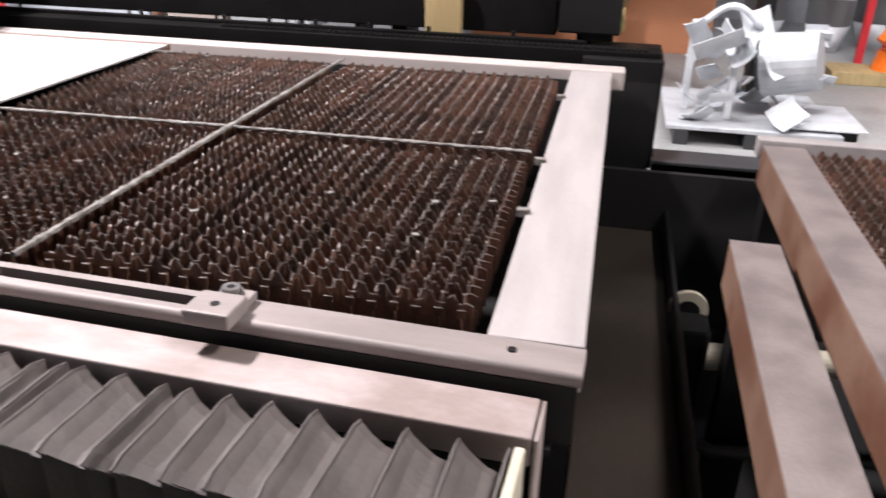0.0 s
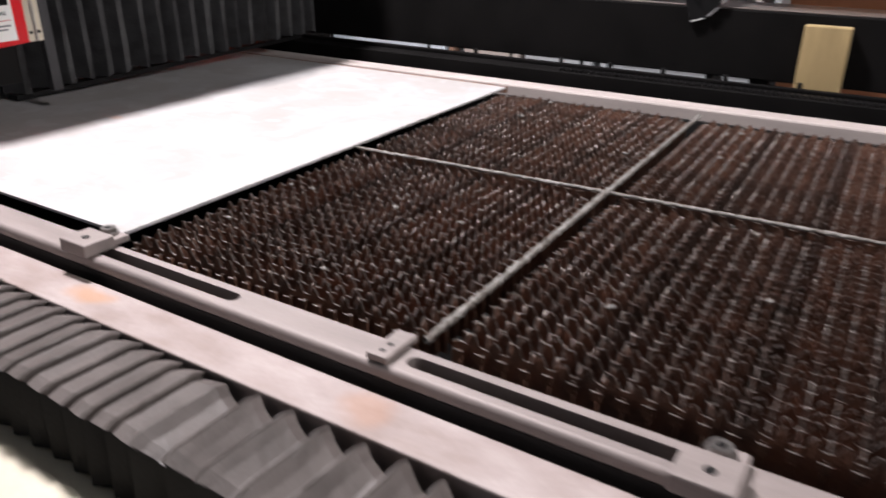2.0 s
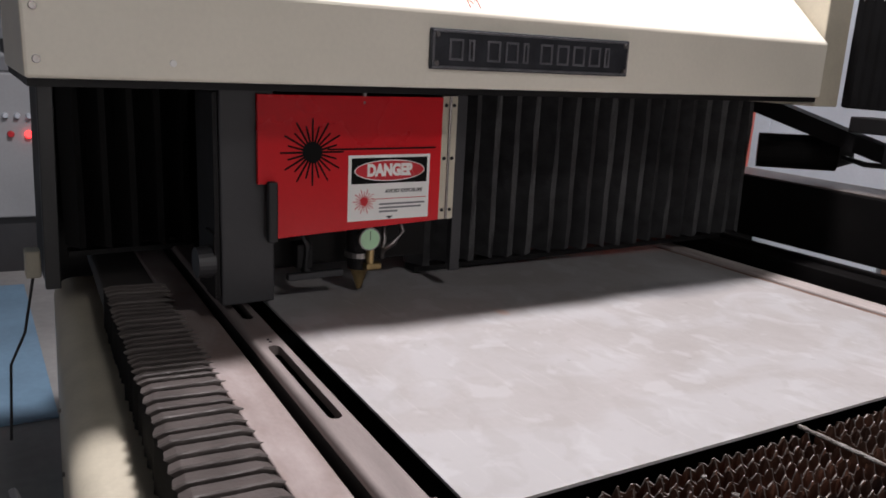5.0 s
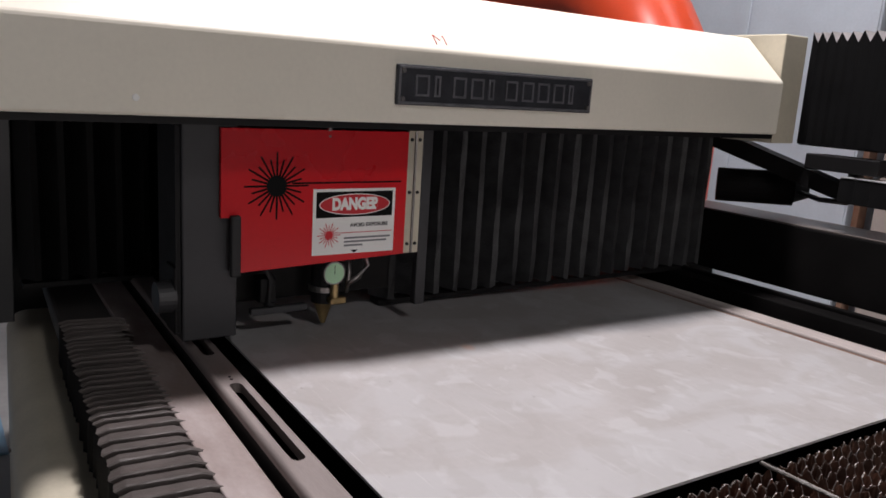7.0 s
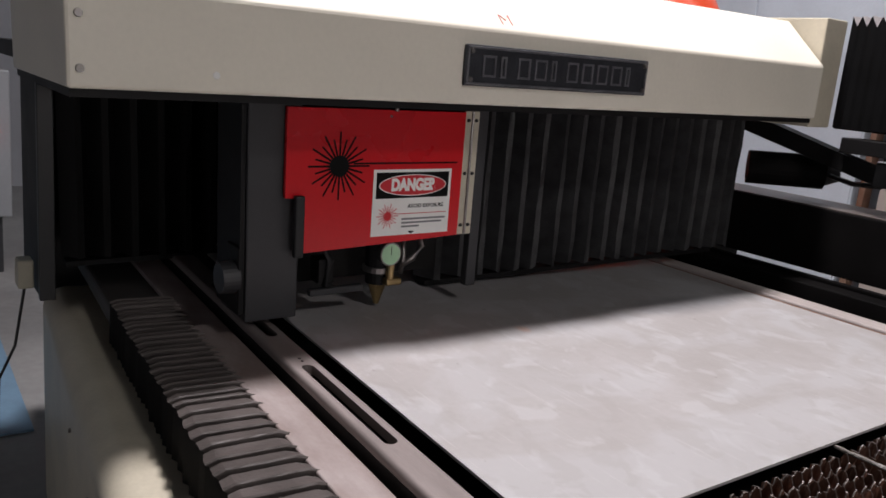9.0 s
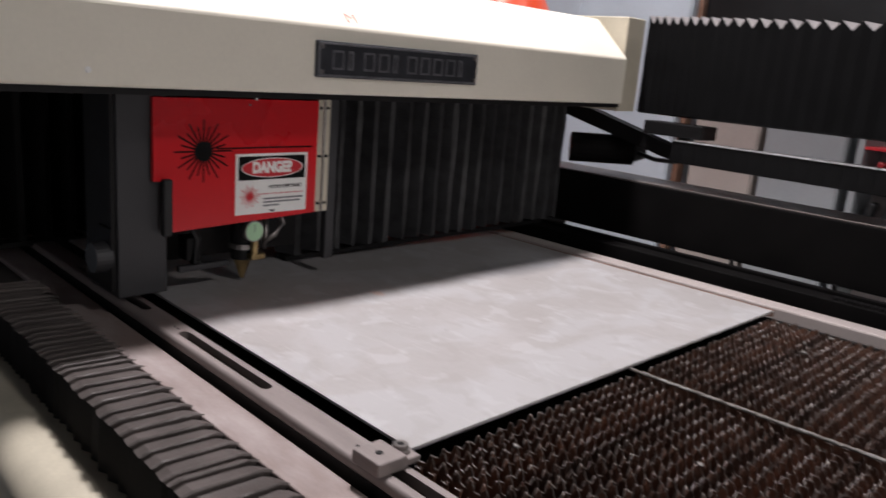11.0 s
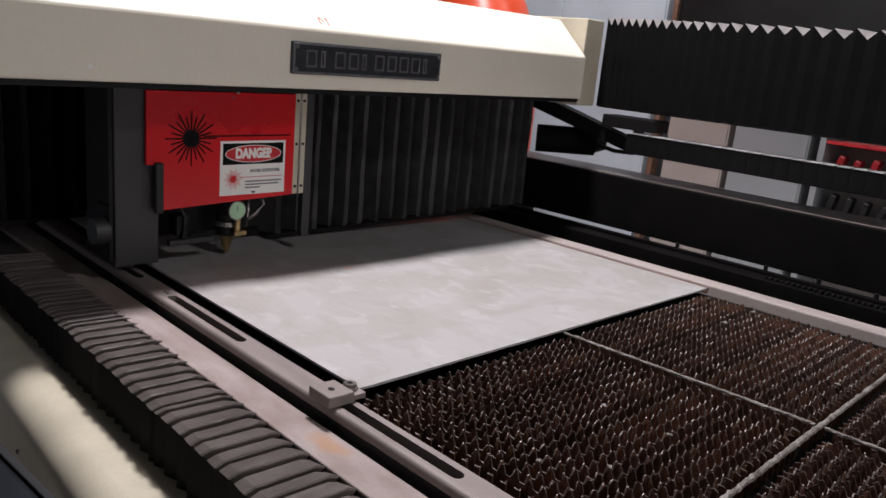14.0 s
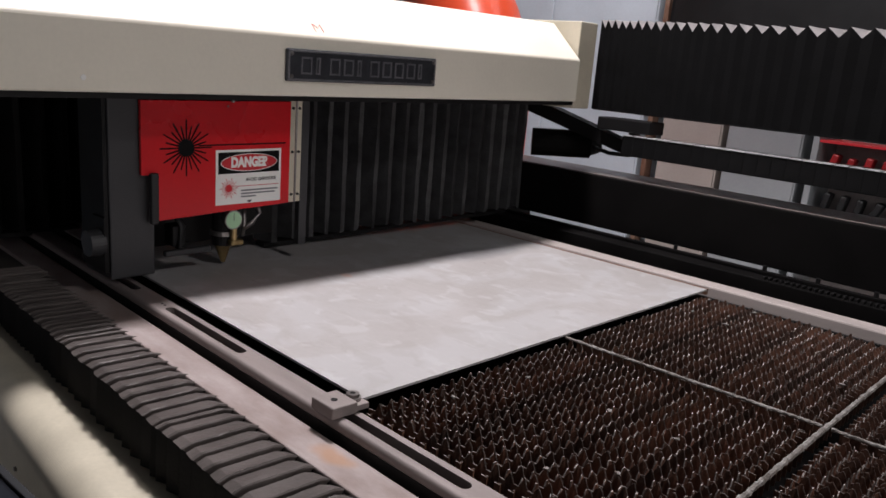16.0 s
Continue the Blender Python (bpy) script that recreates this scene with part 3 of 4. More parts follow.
def bellows_front():
    be = thing("way_bellows", "grey pleated cloth bellows over the front slideway", "bellows", BELLOW_RUN)
    rnd = random.Random(11)
    xs = [0.085]
    while xs[-1] > -2.62:
        step = rnd.uniform(0.052, 0.061) if xs[-1] > -0.9 else rnd.uniform(0.040, 0.047) if xs[-1] > -2.0 else rnd.uniform(0.024, 0.034)
        if rnd.random() < 0.07:
            step *= 0.55
        xs.append(xs[-1] - step)

    def ridge(s, jy, jz, x):
        """Front end, back end and height of a hoop; s: 1 on a ridge, 0 in a valley, which is shallower where the pleats crowd."""
        depth = 0.026 if x > -0.9 else 0.015
        return -0.330 - 0.016 * s + jy, -0.212 + 0.016 * s + jy, -0.029 - depth * (1 - s) + jz

    def hoop(bm, x, s, skew, jy, jz, sag=0.0):
        y0, y1, z = ridge(s, jy, jz, x)
        pts = []
        for i in range(9):
            u = i / 8
            drop = 0.006 if i in (0, 8) else 0.0
            pts.append((x + skew * (1 - u) + rnd.uniform(-0.0004, 0.0004), y0 + (y1 - y0) * u, z - drop - sag * 4 * u * (1 - u) + rnd.uniform(-0.0003, 0.0003)))
        return [bm.verts.new(p) for p in pts]

    def skin(bm, rows):
        for r0, r1 in zip(rows, rows[1:]):
            for i in range(len(r0) - 1):
                bm.faces.new((r0[i], r0[i + 1], r1[i + 1], r1[i]))

    old = (0.0, 0.0, 0.0)
    for a, b in zip(xs, xs[1:]):
        w = a - b
        now = (rnd.uniform(-0.004, 0.004), rnd.uniform(-0.003, 0.003), rnd.uniform(-0.002, 0.002))
        mid = tuple((p + q) / 2 for p, q in zip(old, now))
        sag = rnd.uniform(0.0, 0.004 if a > -0.9 else 0.001)
        bm = bmesh.new()
        if a > -0.9:
            # pulled open: a beaded ridge, a narrow groove behind it, then the panel that climbs to the next ridge
            rows = ((a, 1.0, old, 0), (a - 0.0012, 1.10, old, 0), (a - 0.0036, 1.08, old, 0), (a - 0.0050, 0.75, old, 0), (a - 0.0070, -0.20, old, 0), (a - 0.0090, -0.15, mid, 0), (a - 0.0115, 0.15, mid, 0), (a - 0.45 * w, 0.30, mid, sag), (a - 0.75 * w, 0.64, now, sag), (b + 0.0012, 0.97, now, 0), (b, 1.0, now, 0))
        else:
            # pushed together: the panel lies nearly flat and ends in a groove below the next ridge
            rows = ((a, 1.0, old, 0), (a - 0.3 * w, 0.90, old, sag), (a - 0.6 * w, 0.76, mid, sag), (b + 0.0098, 0.66, mid, 0), (b + 0.0080, 0.0, mid, 0), (b + 0.0062, 0.0, now, 0), (b + 0.0046, 0.95, now, 0), (b + 0.0022, 1.10, now, 0), (b, 1.0, now, 0))
        skin(bm, [hoop(bm, x, s, *j, g) for x, s, j, g in rows])
        pleat = part("pleat", bm, CLOTH, be)
        # Pleat ends face away from the lamp; their shade is painted black.
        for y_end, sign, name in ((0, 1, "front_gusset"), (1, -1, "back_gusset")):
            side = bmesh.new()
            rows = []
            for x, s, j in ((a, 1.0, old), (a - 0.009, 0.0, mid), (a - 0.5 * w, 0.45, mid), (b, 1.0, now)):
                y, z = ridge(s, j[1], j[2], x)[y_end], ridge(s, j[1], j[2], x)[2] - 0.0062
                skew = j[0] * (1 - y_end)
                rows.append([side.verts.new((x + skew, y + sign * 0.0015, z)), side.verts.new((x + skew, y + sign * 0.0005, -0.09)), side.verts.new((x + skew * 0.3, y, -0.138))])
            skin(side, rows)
            part(name, side, SHADECLOTH, pleat, "folded end of the pleat, coloured black as in shade")
        old = now
    part("end_frame", box(0.088, 0.100, -0.350, -0.192, -0.138, -0.030, 0.003), CREAM_WORN, be, "pale metal end frame of the bellows")
    part("flat_cover", box(-3.4, -2.63, -0.344, -0.20, -0.10, -0.045, 0.01), CLOTHFLAT, be, "smooth dark cover strip behind the pleats")


bellows_front()

# ---- cream skirt in front ----
skirt = thing("machine_skirt", "cream-painted sheet-metal front skirt with a rounded edge", "machine cover", SKIRT_RUN)
out = [(-0.16, -0.146), (-0.16, -0.141), (-0.42, -0.139)] + arc(-0.42, -0.199, 0.06, 90, 180, 28) + [(-0.48, -0.80), (-0.475, -0.80), (-0.475, -0.20)] + arc(-0.42, -0.199, 0.055, 180, 90, 28)
part("skirt_panel", prism(out, "x", -3.15, 0.16), CREAM_WORN, skirt)
for x in (-2.42, -2.12, -1.9):
    part("screw", rod((x, -0.485, -0.25), (x, -0.478, -0.25), 0.005, seg=10), BOLT, skirt)
part("corner_plate", box(0.112, 0.30, -0.36, -0.20, -0.215, -0.205, 0.002), ENDST, skirt)

# control panel below the skirt's edge
panel = thing("operator_console", "black tilted operator console with small white lettering", "console")
PM = Matrix.Translation((-1.66, -0.575, -0.20)) @ Matrix.Rotation(0.05, 4, "Z") @ Matrix.Rotation(0.35, 4, "X")
part("housing", box(-0.30, 0.30, -0.10, 0.075, -0.05, 0.0, 0.008, PM), PANEL, panel)
part("edge_trim", box(-0.31, 0.31, 0.077, 0.090, -0.05, 0.004, 0.002, PM), GREYPAINT, panel)
words("lettering", "BEAM DELIVERY", 0.013, WHITE, panel, PM @ Matrix.Translation((-0.01, 0.012, 0.001)) @ Matrix.Rotation(0.0, 4, "Z"))
for i in range(3):
    part("text_bar", box(-0.05, 0.03 - 0.01 * i, -0.012 - 0.014 * i, -0.006 - 0.014 * i, 0, 0.001, 0, PM), GREYINK, panel)

# ---- the bridge ----
BX = -2.10
beam = thing("bridge_beam", "cream-painted bridge beam with a sloping top across the table", "gantry beam", BRIDGE)
prof = [(BX, 0.528), (BX, 0.690), (BX - 0.145, 0.826), (BX - 0.62, 0.835), (BX - 0.62, 0.528)]
bm = bmesh.new()
ring0 = [bm.verts.new((x, -0.455, z)) for x, z in prof]
ring1 = [bm.verts.new((x, 1.715, z)) for x, z in prof]
bm.faces.new(ring0)
bm.faces.new(ring1[::-1])
for i in range(5):
    bm.faces.new((ring0[i], ring0[(i + 1) % 5], ring1[(i + 1) % 5], ring1[i]))
bmesh.ops.bevel(bm, geom=bm.edges[:], offset=0.006, segments=2, affect="EDGES", profile=0.5)
part("beam_cover", bm, CREAM, beam)
part("lower_lip", box(BX - 0.60, BX - 0.012, -0.45, 1.71, 0.514, 0.5275), BLACK, beam)
for z in (0.56, 0.645):
    part("screw", rod((BX - 0.004, -0.435, z), (BX + 0.006, -0.435, z), 0.008, 0.006, 14), BOLT, beam, "round cover screw")
part("dent", rod((BX - 0.003, -0.215, 0.560), (BX + 0.0012, -0.215, 0.560), 0.008, 0.006, 12), WHITE, beam, "chipped paint spot")
part("pin", rod((BX - 0.05, 0.19, 0.505), (BX - 0.05, 0.19, 0.53), 0.005, seg=8), BOLT, beam)
words("pen_mark", "M", 0.05, REDINK, beam, Matrix.Translation((BX - 0.0217, 0.437, 0.7117)) @ Matrix(((0, -0.73, 0.684, 0), (1, 0, 0, 0), (0, 0.684, 0.73, 0), (0, 0, 0, 1))), 0.0008, -0.002)

plate = thing("nameplate", "dark cast-metal nameplate with raised plain blocks, screwed to the beam", "nameplate", BRIDGE)
PY0, PY1, PZ0, PZ1 = 0.314, 0.886, 0.5685, 0.6545
part("backing", box(BX + 0.001, BX + 0.010, PY0, PY1, PZ0, PZ1, 0.003), PLATE, plate)
frame_bm = bmesh.new()
for y0, y1, z0, z1 in ((PY0 + .004, PY1 - .004, PZ0 + .003, PZ0 + .008), (PY0 + .004, PY1 - .004, PZ1 - .008, PZ1 - .003), (PY0 + .004, PY0 + .009, PZ0 + .009, PZ1 - .009), (PY1 - .009, PY1 - .004, PZ0 + .009, PZ1 - .009)):
    box(BX + 0.010, BX + 0.013, y0, y1, z0, z1, 0.001, bm=frame_bm)
part("rim", frame_bm, PLATEHI, plate)
for i in range(10):
    y = PY0 + 0.045 + i * 0.0495
    w = 0.036 if i not in (1, 4, 9) else 0.016
    bm = bmesh.new()
    z0, z1 = PZ0 + 0.020, PZ1 - 0.020
    for a, b, c, d in ((y, y + w, z0, z0 + .005), (y, y + w, z1 - .005, z1), (y, y + .005, z0 + .005, z1 - .005), (y + w - .005, y + w, z0 + .005, z1 - .005)):
        box(BX + 0.010, BX + 0.0135, a, b, c, d, 0.0008, bm=bm)
    part("raised_block", bm, PLATEHI, plate)
for y in (PY0 + .014, PY1 - .014):
    for z in (PZ0 + .013, PZ1 - .013):
        part("screw", rod((BX + .010, y, z), (BX + .0155, y, z), .0065, .005, 12), BOLT, plate)

cap = thing("beam_end_plate", "cream end plate closing the beam at the rear slideway", "end plate", BRIDGE)
part("plate", box(BX - 0.50, BX - 0.02, 1.722, 1.842, 0.500, 0.838, 0.004), CREAM_WORN, cap)
part("seam", box(BX - 0.026, BX - 0.014, 1.7165, 1.7215, 0.53, 0.69), BLACK, cap)


# rear bellows along the slideway: stretched away from the beam
def bellows_rear():
    be = thing("rear_bellows", "black pleated bellows with a saw-toothed top over the rear slideway", "bellows", BRIDGE)
    x, step, rings = BX - 0.018, 0.030, []
    rnd = random.Random(3)
    while x < 2.6:
        for s, xx in ((1.0, x), (0.0, x + step * 0.5)):
            top = 0.824 + 0.032 * s + rnd.uniform(-0.002, 0.002)
            y0 = 1.866 - 0.006 * s
            rings.append([(xx, y0 + 0.02, 0.497), (xx, y0, 0.503), (xx, y0, 0.70), (xx, y0 + 0.002, top), (xx, y0 + 0.075, 0.853 + 0.004 * s), (xx, 2.22, 0.853 + 0.004 * s), (xx, 2.25, 0.50)])
        x += step
        step = min(0.092, step * 1.045)
    for k in range(0, len(rings) - 2, 2):
        bm, top = bmesh.new(), bmesh.new()
        three = [[bm.verts.new(p) for p in r] for r in rings[k : k + 3]]
        for a, b in zip(three, three[1:]):
            for i in (0, 1, 2, 4, 5, 6):
                bm.faces.new((a[i], a[(i + 1) % 7], b[(i + 1) % 7], b[i]))
        pleat = part("pleat", bm, BELLOWS, be)
        # Top folds carry the overhead light as a pale colour.
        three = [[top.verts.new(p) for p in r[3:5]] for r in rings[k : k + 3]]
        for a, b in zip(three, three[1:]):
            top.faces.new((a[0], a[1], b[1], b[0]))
        part("top_fold", top, LITFOLD, pleat, "folded top of the pleat, overhead light in its pale colour")


bellows_rear()


# hanging pleated curtains under the beam
def curtain(y0, y1, label, back=0.36, cloth=CURTAIN):
    be = thing("bridge_curtain", label, "bellows", BRIDGE, "pleated curtains of the bridge")
    bm = bmesh.new()
    rnd = random.Random(int(y0 * 100) + 900)
    y, cols = y0, []
    while y < y1:
        for fold, dy in ((-0.034, 0.0), (0.030, 0.030), (0.032, 0.042)):
            x = BX - back + fold + rnd.uniform(-0.003, 0.003)
            cols.append([bm.verts.new((x + rnd.uniform(-0.003, 0.003), y + dy, z)) for z in (0.022 + rnd.uniform(0, 0.01), 0.11, 0.2, 0.3, 0.4, 0.525)])
        y += 0.072 + rnd.uniform(-0.006, 0.006)
    for a, b in zip(cols, cols[1:]):
        for i in range(5):
            bm.faces.new((a[i], a[i + 1], b[i + 1], b[i]))
    ob = part("pleats", bm, cloth, be)
    so = ob.modifiers.new("thickness", "SOLIDIFY")
    so.thickness = 0.004
    part("top_rail", box(BX - back - 0.04, BX - back + 0.04, y0, y1, 0.500, 0.5135), BLACK, be)
    part("foot_strip", box(BX - back - 0.025, BX - back + 0.025, y0, y1, 0.008, 0.022), BLACK, be)


curtain(0.49, 1.80, "black pleated curtain under the beam beside the cutting head")
# The recessed front curtain gets darker cloth to hold its shade.
curtain(-0.33, 0.10, "black pleated curtain under the front end of the beam", 0.85, SHADECLOTH)

leg = thing("gantry_support", "dark steel support carrying the front end of the beam", "gantry support")
part("front_edge", box(BX - 0.90, BX - 0.875, -0.375, -0.335, -0.12, 0.52, 0.003), GREYPAINT, leg)
part("side_wall", box(BX - 1.2, BX - 0.902, -0.370, -0.350, -0.12, 0.52), BLACK, leg)
part("roof", box(BX - 1.2, BX - 0.61, -0.44, 1.75, 0.522, 0.56), BLACK, leg)
part("back_wall", box(BX - 1.22, BX - 1.205, -0.36, 1.75, 0.02, 0.520), BLACKER, leg)
part("junction_box", box(BX - 0.99, BX - 0.93, -0.420, -0.380, -0.10, -0.02, 0.006), CREAM_WORN, leg, "small cream junction box")
part("wire", tube([(BX - 0.96, -0.40, -0.10), (BX - 0.935, -0.43, -0.26), (BX - 0.95, -0.47, -0.36), (BX - 0.96, -0.48, -0.60)], 0.004, 8), RUBBER, leg)

rleg = thing("rear_carriage", "dark steel carriage at the rear end of the beam", "gantry leg")
part("carriage_wall", box(BX - 0.62, BX - 0.37, 1.80, 1.84, 0.26, 0.54), BLACK, rleg)
part("drive_motor", rod((BX - 0.30, 1.86, 0.36), (BX - 0.10, 2.02, 0.37), 0.06, seg=20), WAYBLACK, rleg, "black drive motor")
part("motor_cap", rod((BX - 0.10, 2.02, 0.37), (BX - 0.06, 2.05, 0.372), 0.05, 0.03, 20), RUBBER, rleg)
part("cable", tube([(BX - 0.10, 2.0, 0.37), (BX + 0.02, 1.99, 0.35), (BX + 0.12, 1.98, 0.355), (BX + 0.16, 1.97, 0.39)], 0.009, 8), RUBBER, rleg)
part("arm", prism([(BX - 0.42, 0.55), (BX - 0.36, 0.55), (BX + 0.18, 0.405), (BX + 0.18, 0.36), (BX + 0.10, 0.372), (BX - 0.42, 0.50)], "y", 1.90, 1.96), BLACK, rleg, "black slanting arm")
part("hanger", box(BX + 0.02, BX + 0.26, 1.86, 1.98, 0.455, 0.505, 0.004), BLACK, rleg)
part("hanger_post", box(BX + 0.15, BX + 0.18, 1.90, 1.94, 0.36, 0.456), GREYPAINT, rleg)

# ---- the cutting head ----
HX, HY = BX - 0.17, 0.052
head = thing("laser_cutter", "laser cutter with a dark column and red hinged cover", "laser cutter", BRIDGE @ Matrix.Translation((HX, HY, 0)))
part("column", box(-0.16, -0.004, -0.140, -0.020, 0.030, 0.512, 0.004), GREYPAINT, head, "dark grey column box")
part("column_side", box(-0.15, -0.01, -0.152, -0.142, 0.05, 0.50), BLACK, head)
panel_out = [(-0.062, 0.4995), (0.402, 0.4995), (0.402, 0.196), (-0.018, 0.180), (-0.018, 0.305), (-0.062, 0.305)]
cover = part("cover", prism(panel_out, "x", 0.0, 0.012, bevel=0.0015), RED, head, "glossy red cover with black sunburst")
part("cover_box", box(-0.16, -0.005, -0.015, 0.44, 0.20, 0.498), BLACK, head)
part("handle", box(0.013, 0.030, -0.044, -0.022, 0.175, 0.312, 0.004), RUBBER, cover, "black strip handle")
part("cover_lip", box(-0.06, 0.012, -0.0175, -0.0165, 0.18, 0.305), RED, cover)
sx = facing_x(0.0128, 0.064, 0.373)
part("sunburst", star(0.0235, 0.076, 24, 0.0050, sx), INK, cover)
part("beam_line", box(0.012, 0.0128, 0.10, 0.385, 0.3765, 0.3805), INK, cover)
part("screw", rod((0.011, 0.19, 0.485), (0.014, 0.19, 0.485), 0.003, seg=8), BOLT, cover)
sign = part("warning_sign", box(0.0122, 0.0135, 0.152, 0.370, 0.207, 0.364, 0.0006), WHITE, cover, "white warning sign with black and red heading")
part("heading", box(0.0135, 0.0141, 0.160, 0.362, 0.296, 0.357), INK, sign)
ell = bmesh.new()
bmesh.ops.create_circle(ell, cap_ends=True, segments=40, radius=1, matrix=facing_x(0.0144, 0.261, 0.3265) @ Matrix.Diagonal((0.094, 0.0255, 1, 1)))
part("oval_rim", ell, WHITE, sign)
ell = bmesh.new()
bmesh.ops.create_circle(ell, cap_ends=True, segments=40, radius=1, matrix=facing_x(0.0147, 0.261, 0.3265) @ Matrix.Diagonal((0.0915, 0.0235, 1, 1)))
part("oval", ell, REDINK, sign)
words("danger_word", "DANGER", 0.038, WHITE, sign, facing_x(0.0152, 0.261, 0.3265) @ Matrix.Diagonal((0.80, 1.0, 1, 1)), 0.0003, 0.0022)
words("warning_words", "AVOID EXPOSURE", 0.0125, INK, sign, facing_x(0.0142, 0.300, 0.276), 0.0002, 0.0003)
part("small_burst", star(0.010, 0.030, 20, 0.0022, facing_x(0.0142, 0.194, 0.254)), REDINK, sign)
part("red_line", box(0.0136, 0.0141, 0.215, 0.362, 0.2575, 0.2592), REDINK, sign)
for i, w in enumerate((0.125, 0.115, 0.05)):
    part("text_bar", box(0.0136, 0.0141, 0.234, 0.234 + w, 0.243 - 0.009 * i, 0.2475 - 0.009 * i), GREYINK, sign)
tri = bmesh.new()
tri.faces.new([tri.verts.new(p) for p in ((0.0141, 0.252, 0.2155), (0.0141, 0.272, 0.2155), (0.0141, 0.262, 0.2085))])
part("small_mark", tri, INK, sign)
hinge = part("hinge", box(0.0, 0.008, 0.4035, 0.446, 0.196, 0.502, 0.001), CREAM_WORN, head, "long cream piano hinge")
part("hinge_pin", rod((0.010, 0.4245, 0.197), (0.010, 0.4245, 0.501), 0.0035, seg=8), BOLT, hinge)
for z in (0.22, 0.35, 0.48):
    for y in (0.413, 0.436):
        part("screw", rod((0.008, y, z), (0.012, y, z), 0.0048, 0.0035, 10), RUBBER, hinge)
part("post", box(-0.02, 0.004, 0.449, 0.478, 0.055, 0.505, 0.002), GREYPAINT, head, "thin dark side post")
part("side_knob", rod((-0.03, -0.19, 0.13), (-0.03, -0.153, 0.13), 0.034, 0.036, 24), GREYPAINT, head, "round dark steel side knob")
part("knob_plate", box(-0.07, 0.0, -0.158, -0.1525, 0.05, 0.20, 0.004), BLACK, head)
nozzle = part("nozzle_body", rod((-0.05, 0.215, 0.195), (-0.05, 0.215, 0.075), 0.034, 0.03, 20), BLACK, head)
part("nozzle_tip", rod((-0.05, 0.215, 0.075), (-0.05, 0.215, 0.02), 0.024, 0.006, 16), BRASS, nozzle)
part("collar", rod((-0.05, 0.215, 0.105), (-0.05, 0.215, 0.118), 0.038, seg=20), BOLT, nozzle)
gauge = part("pressure_gauge", rod((-0.012, 0.217, 0.158), (0.004, 0.217, 0.158), 0.0285, seg=28), BOLT, head, "round pressure gauge with green dial")
part("dial", rod((0.0042, 0.217, 0.158), (0.0050, 0.217, 0.158), 0.0255, seg=28), GAUGE, gauge)
part("needle", box(0.0052, 0.0056, 0.2165, 0.2180, 0.156, 0.178), INK, gauge)
part("gauge_stem", rod((-0.004, 0.222, 0.130), (-0.004, 0.222, 0.095), 0.010, seg=12), BRASS, head)
part("elbow_fitting", box(-0.016, 0.008, 0.208, 0.250, 0.080, 0.097, 0.004), BRASS, head)
part("hose", tube([(-0.01, 0.30, 0.20), (-0.005, 0.31, 0.17), (-0.01, 0.29, 0.14), (-0.02, 0.26, 0.12)], 0.007, 10), BOLT, head, "thin silver hose", True)
part("hose", tube([(-0.03, 0.27, 0.20), (-0.02, 0.268, 0.15), (-0.02, 0.262, 0.10)], 0.006, 10), BOLT, head, "thin silver hose", True)
part("hose", tube([(-0.03, 0.04, 0.20), (-0.02, 0.07, 0.15), (-0.03, 0.06, 0.09), (-0.06, 0.12, 0.06)], 0.008, 10), RUBBER, head, "black hose", True)
part("sensor_bar", box(-0.04, -0.02, 0.02, 0.16, 0.066, 0.082, 0.003), GREYPAINT, head, "dark bar below the cover")
part("valve", box(-0.08, -0.03, 0.045, 0.085, 0.09, 0.15, 0.004), BLACK, head)
part("back_plate", box(-0.17, -0.162, -0.14, 0.47, 0.06, 0.512), BLACKER, head)

# ---- rear slideway ----
way = thing("rear_slideway", "black steel rear slideway beam with a gear rack below", "machine beam")
part("beam", box(-5.2, -0.06, 1.86, 2.10, 0.050, 0.262, 0.004), WAYBLACK, way)
part("top_strip", box(-5.2, -0.06, 1.865, 2.09, 0.2625, 0.268, 0.002), WAYTOP, way, "dull brown top strip")
part("ledge", box(-5.2, 0.30, 1.70, 1.80, -0.28, 0.037, 0.004), WAYBLACK, way)
part("ledge_lip", box(-5.2, 0.05, 1.775, 1.80, 0.0375, 0.050, 0.002), WAYBLACK, way)
part("lower_wall", box(-5.2, 0.30, 1.66, 1.69, -0.60, -0.05), BLACKER, way)
for a, b in ((-5.2, -2.50), (-0.80, -0.78), (-0.66, -0.60)):
    part("spacer", box(a, b, 1.875, 2.05, -0.20, 0.049), BLACKER, way)
for x in (-1.62, -1.28, -1.10, -0.92, -0.72, -0.50, -0.2):
    part("bolt", rod((x, 1.79, 0.05), (x, 1.79, 0.068), 0.008, seg=8), BLACK, way)
tooth = box(-0.004, 0.004, 1.706, 1.74, 0.0372, 0.046, 0.001)
rack = part("rack_tooth", tooth, BLACK, way)
rack.location = (-1.25, 0, 0)
for i in range(1, 82):
    ob = new("rack_tooth", rack.data)
    ob.parent = way
    ob.location = (-1.25 + 0.0185 * i, 0, 0)
part("end_box", box(-0.05, 0.16, 1.82, 2.08, 0.066, 0.215, 0.006), BLACK, way)
part("end_block", box(0.05, 0.31, 1.66, 1.98, -0.34, 0.020, 0.004), BLACK, way)
wb = thing("wooden_block", "pale yellow wooden block against the rear slideway", "wood block")
part("block", box(-0.52, -0.39, 1.815, 1.855, 0.028, 0.235, 0.004), WOOD, wb)
tray = thing("yellow_tray", "small yellow metal tray beside the slideway end", "tray")
part("pan", box(-0.02, 0.16, 2.12, 2.42, 0.035, 0.045, 0.004), YELLOW, tray)
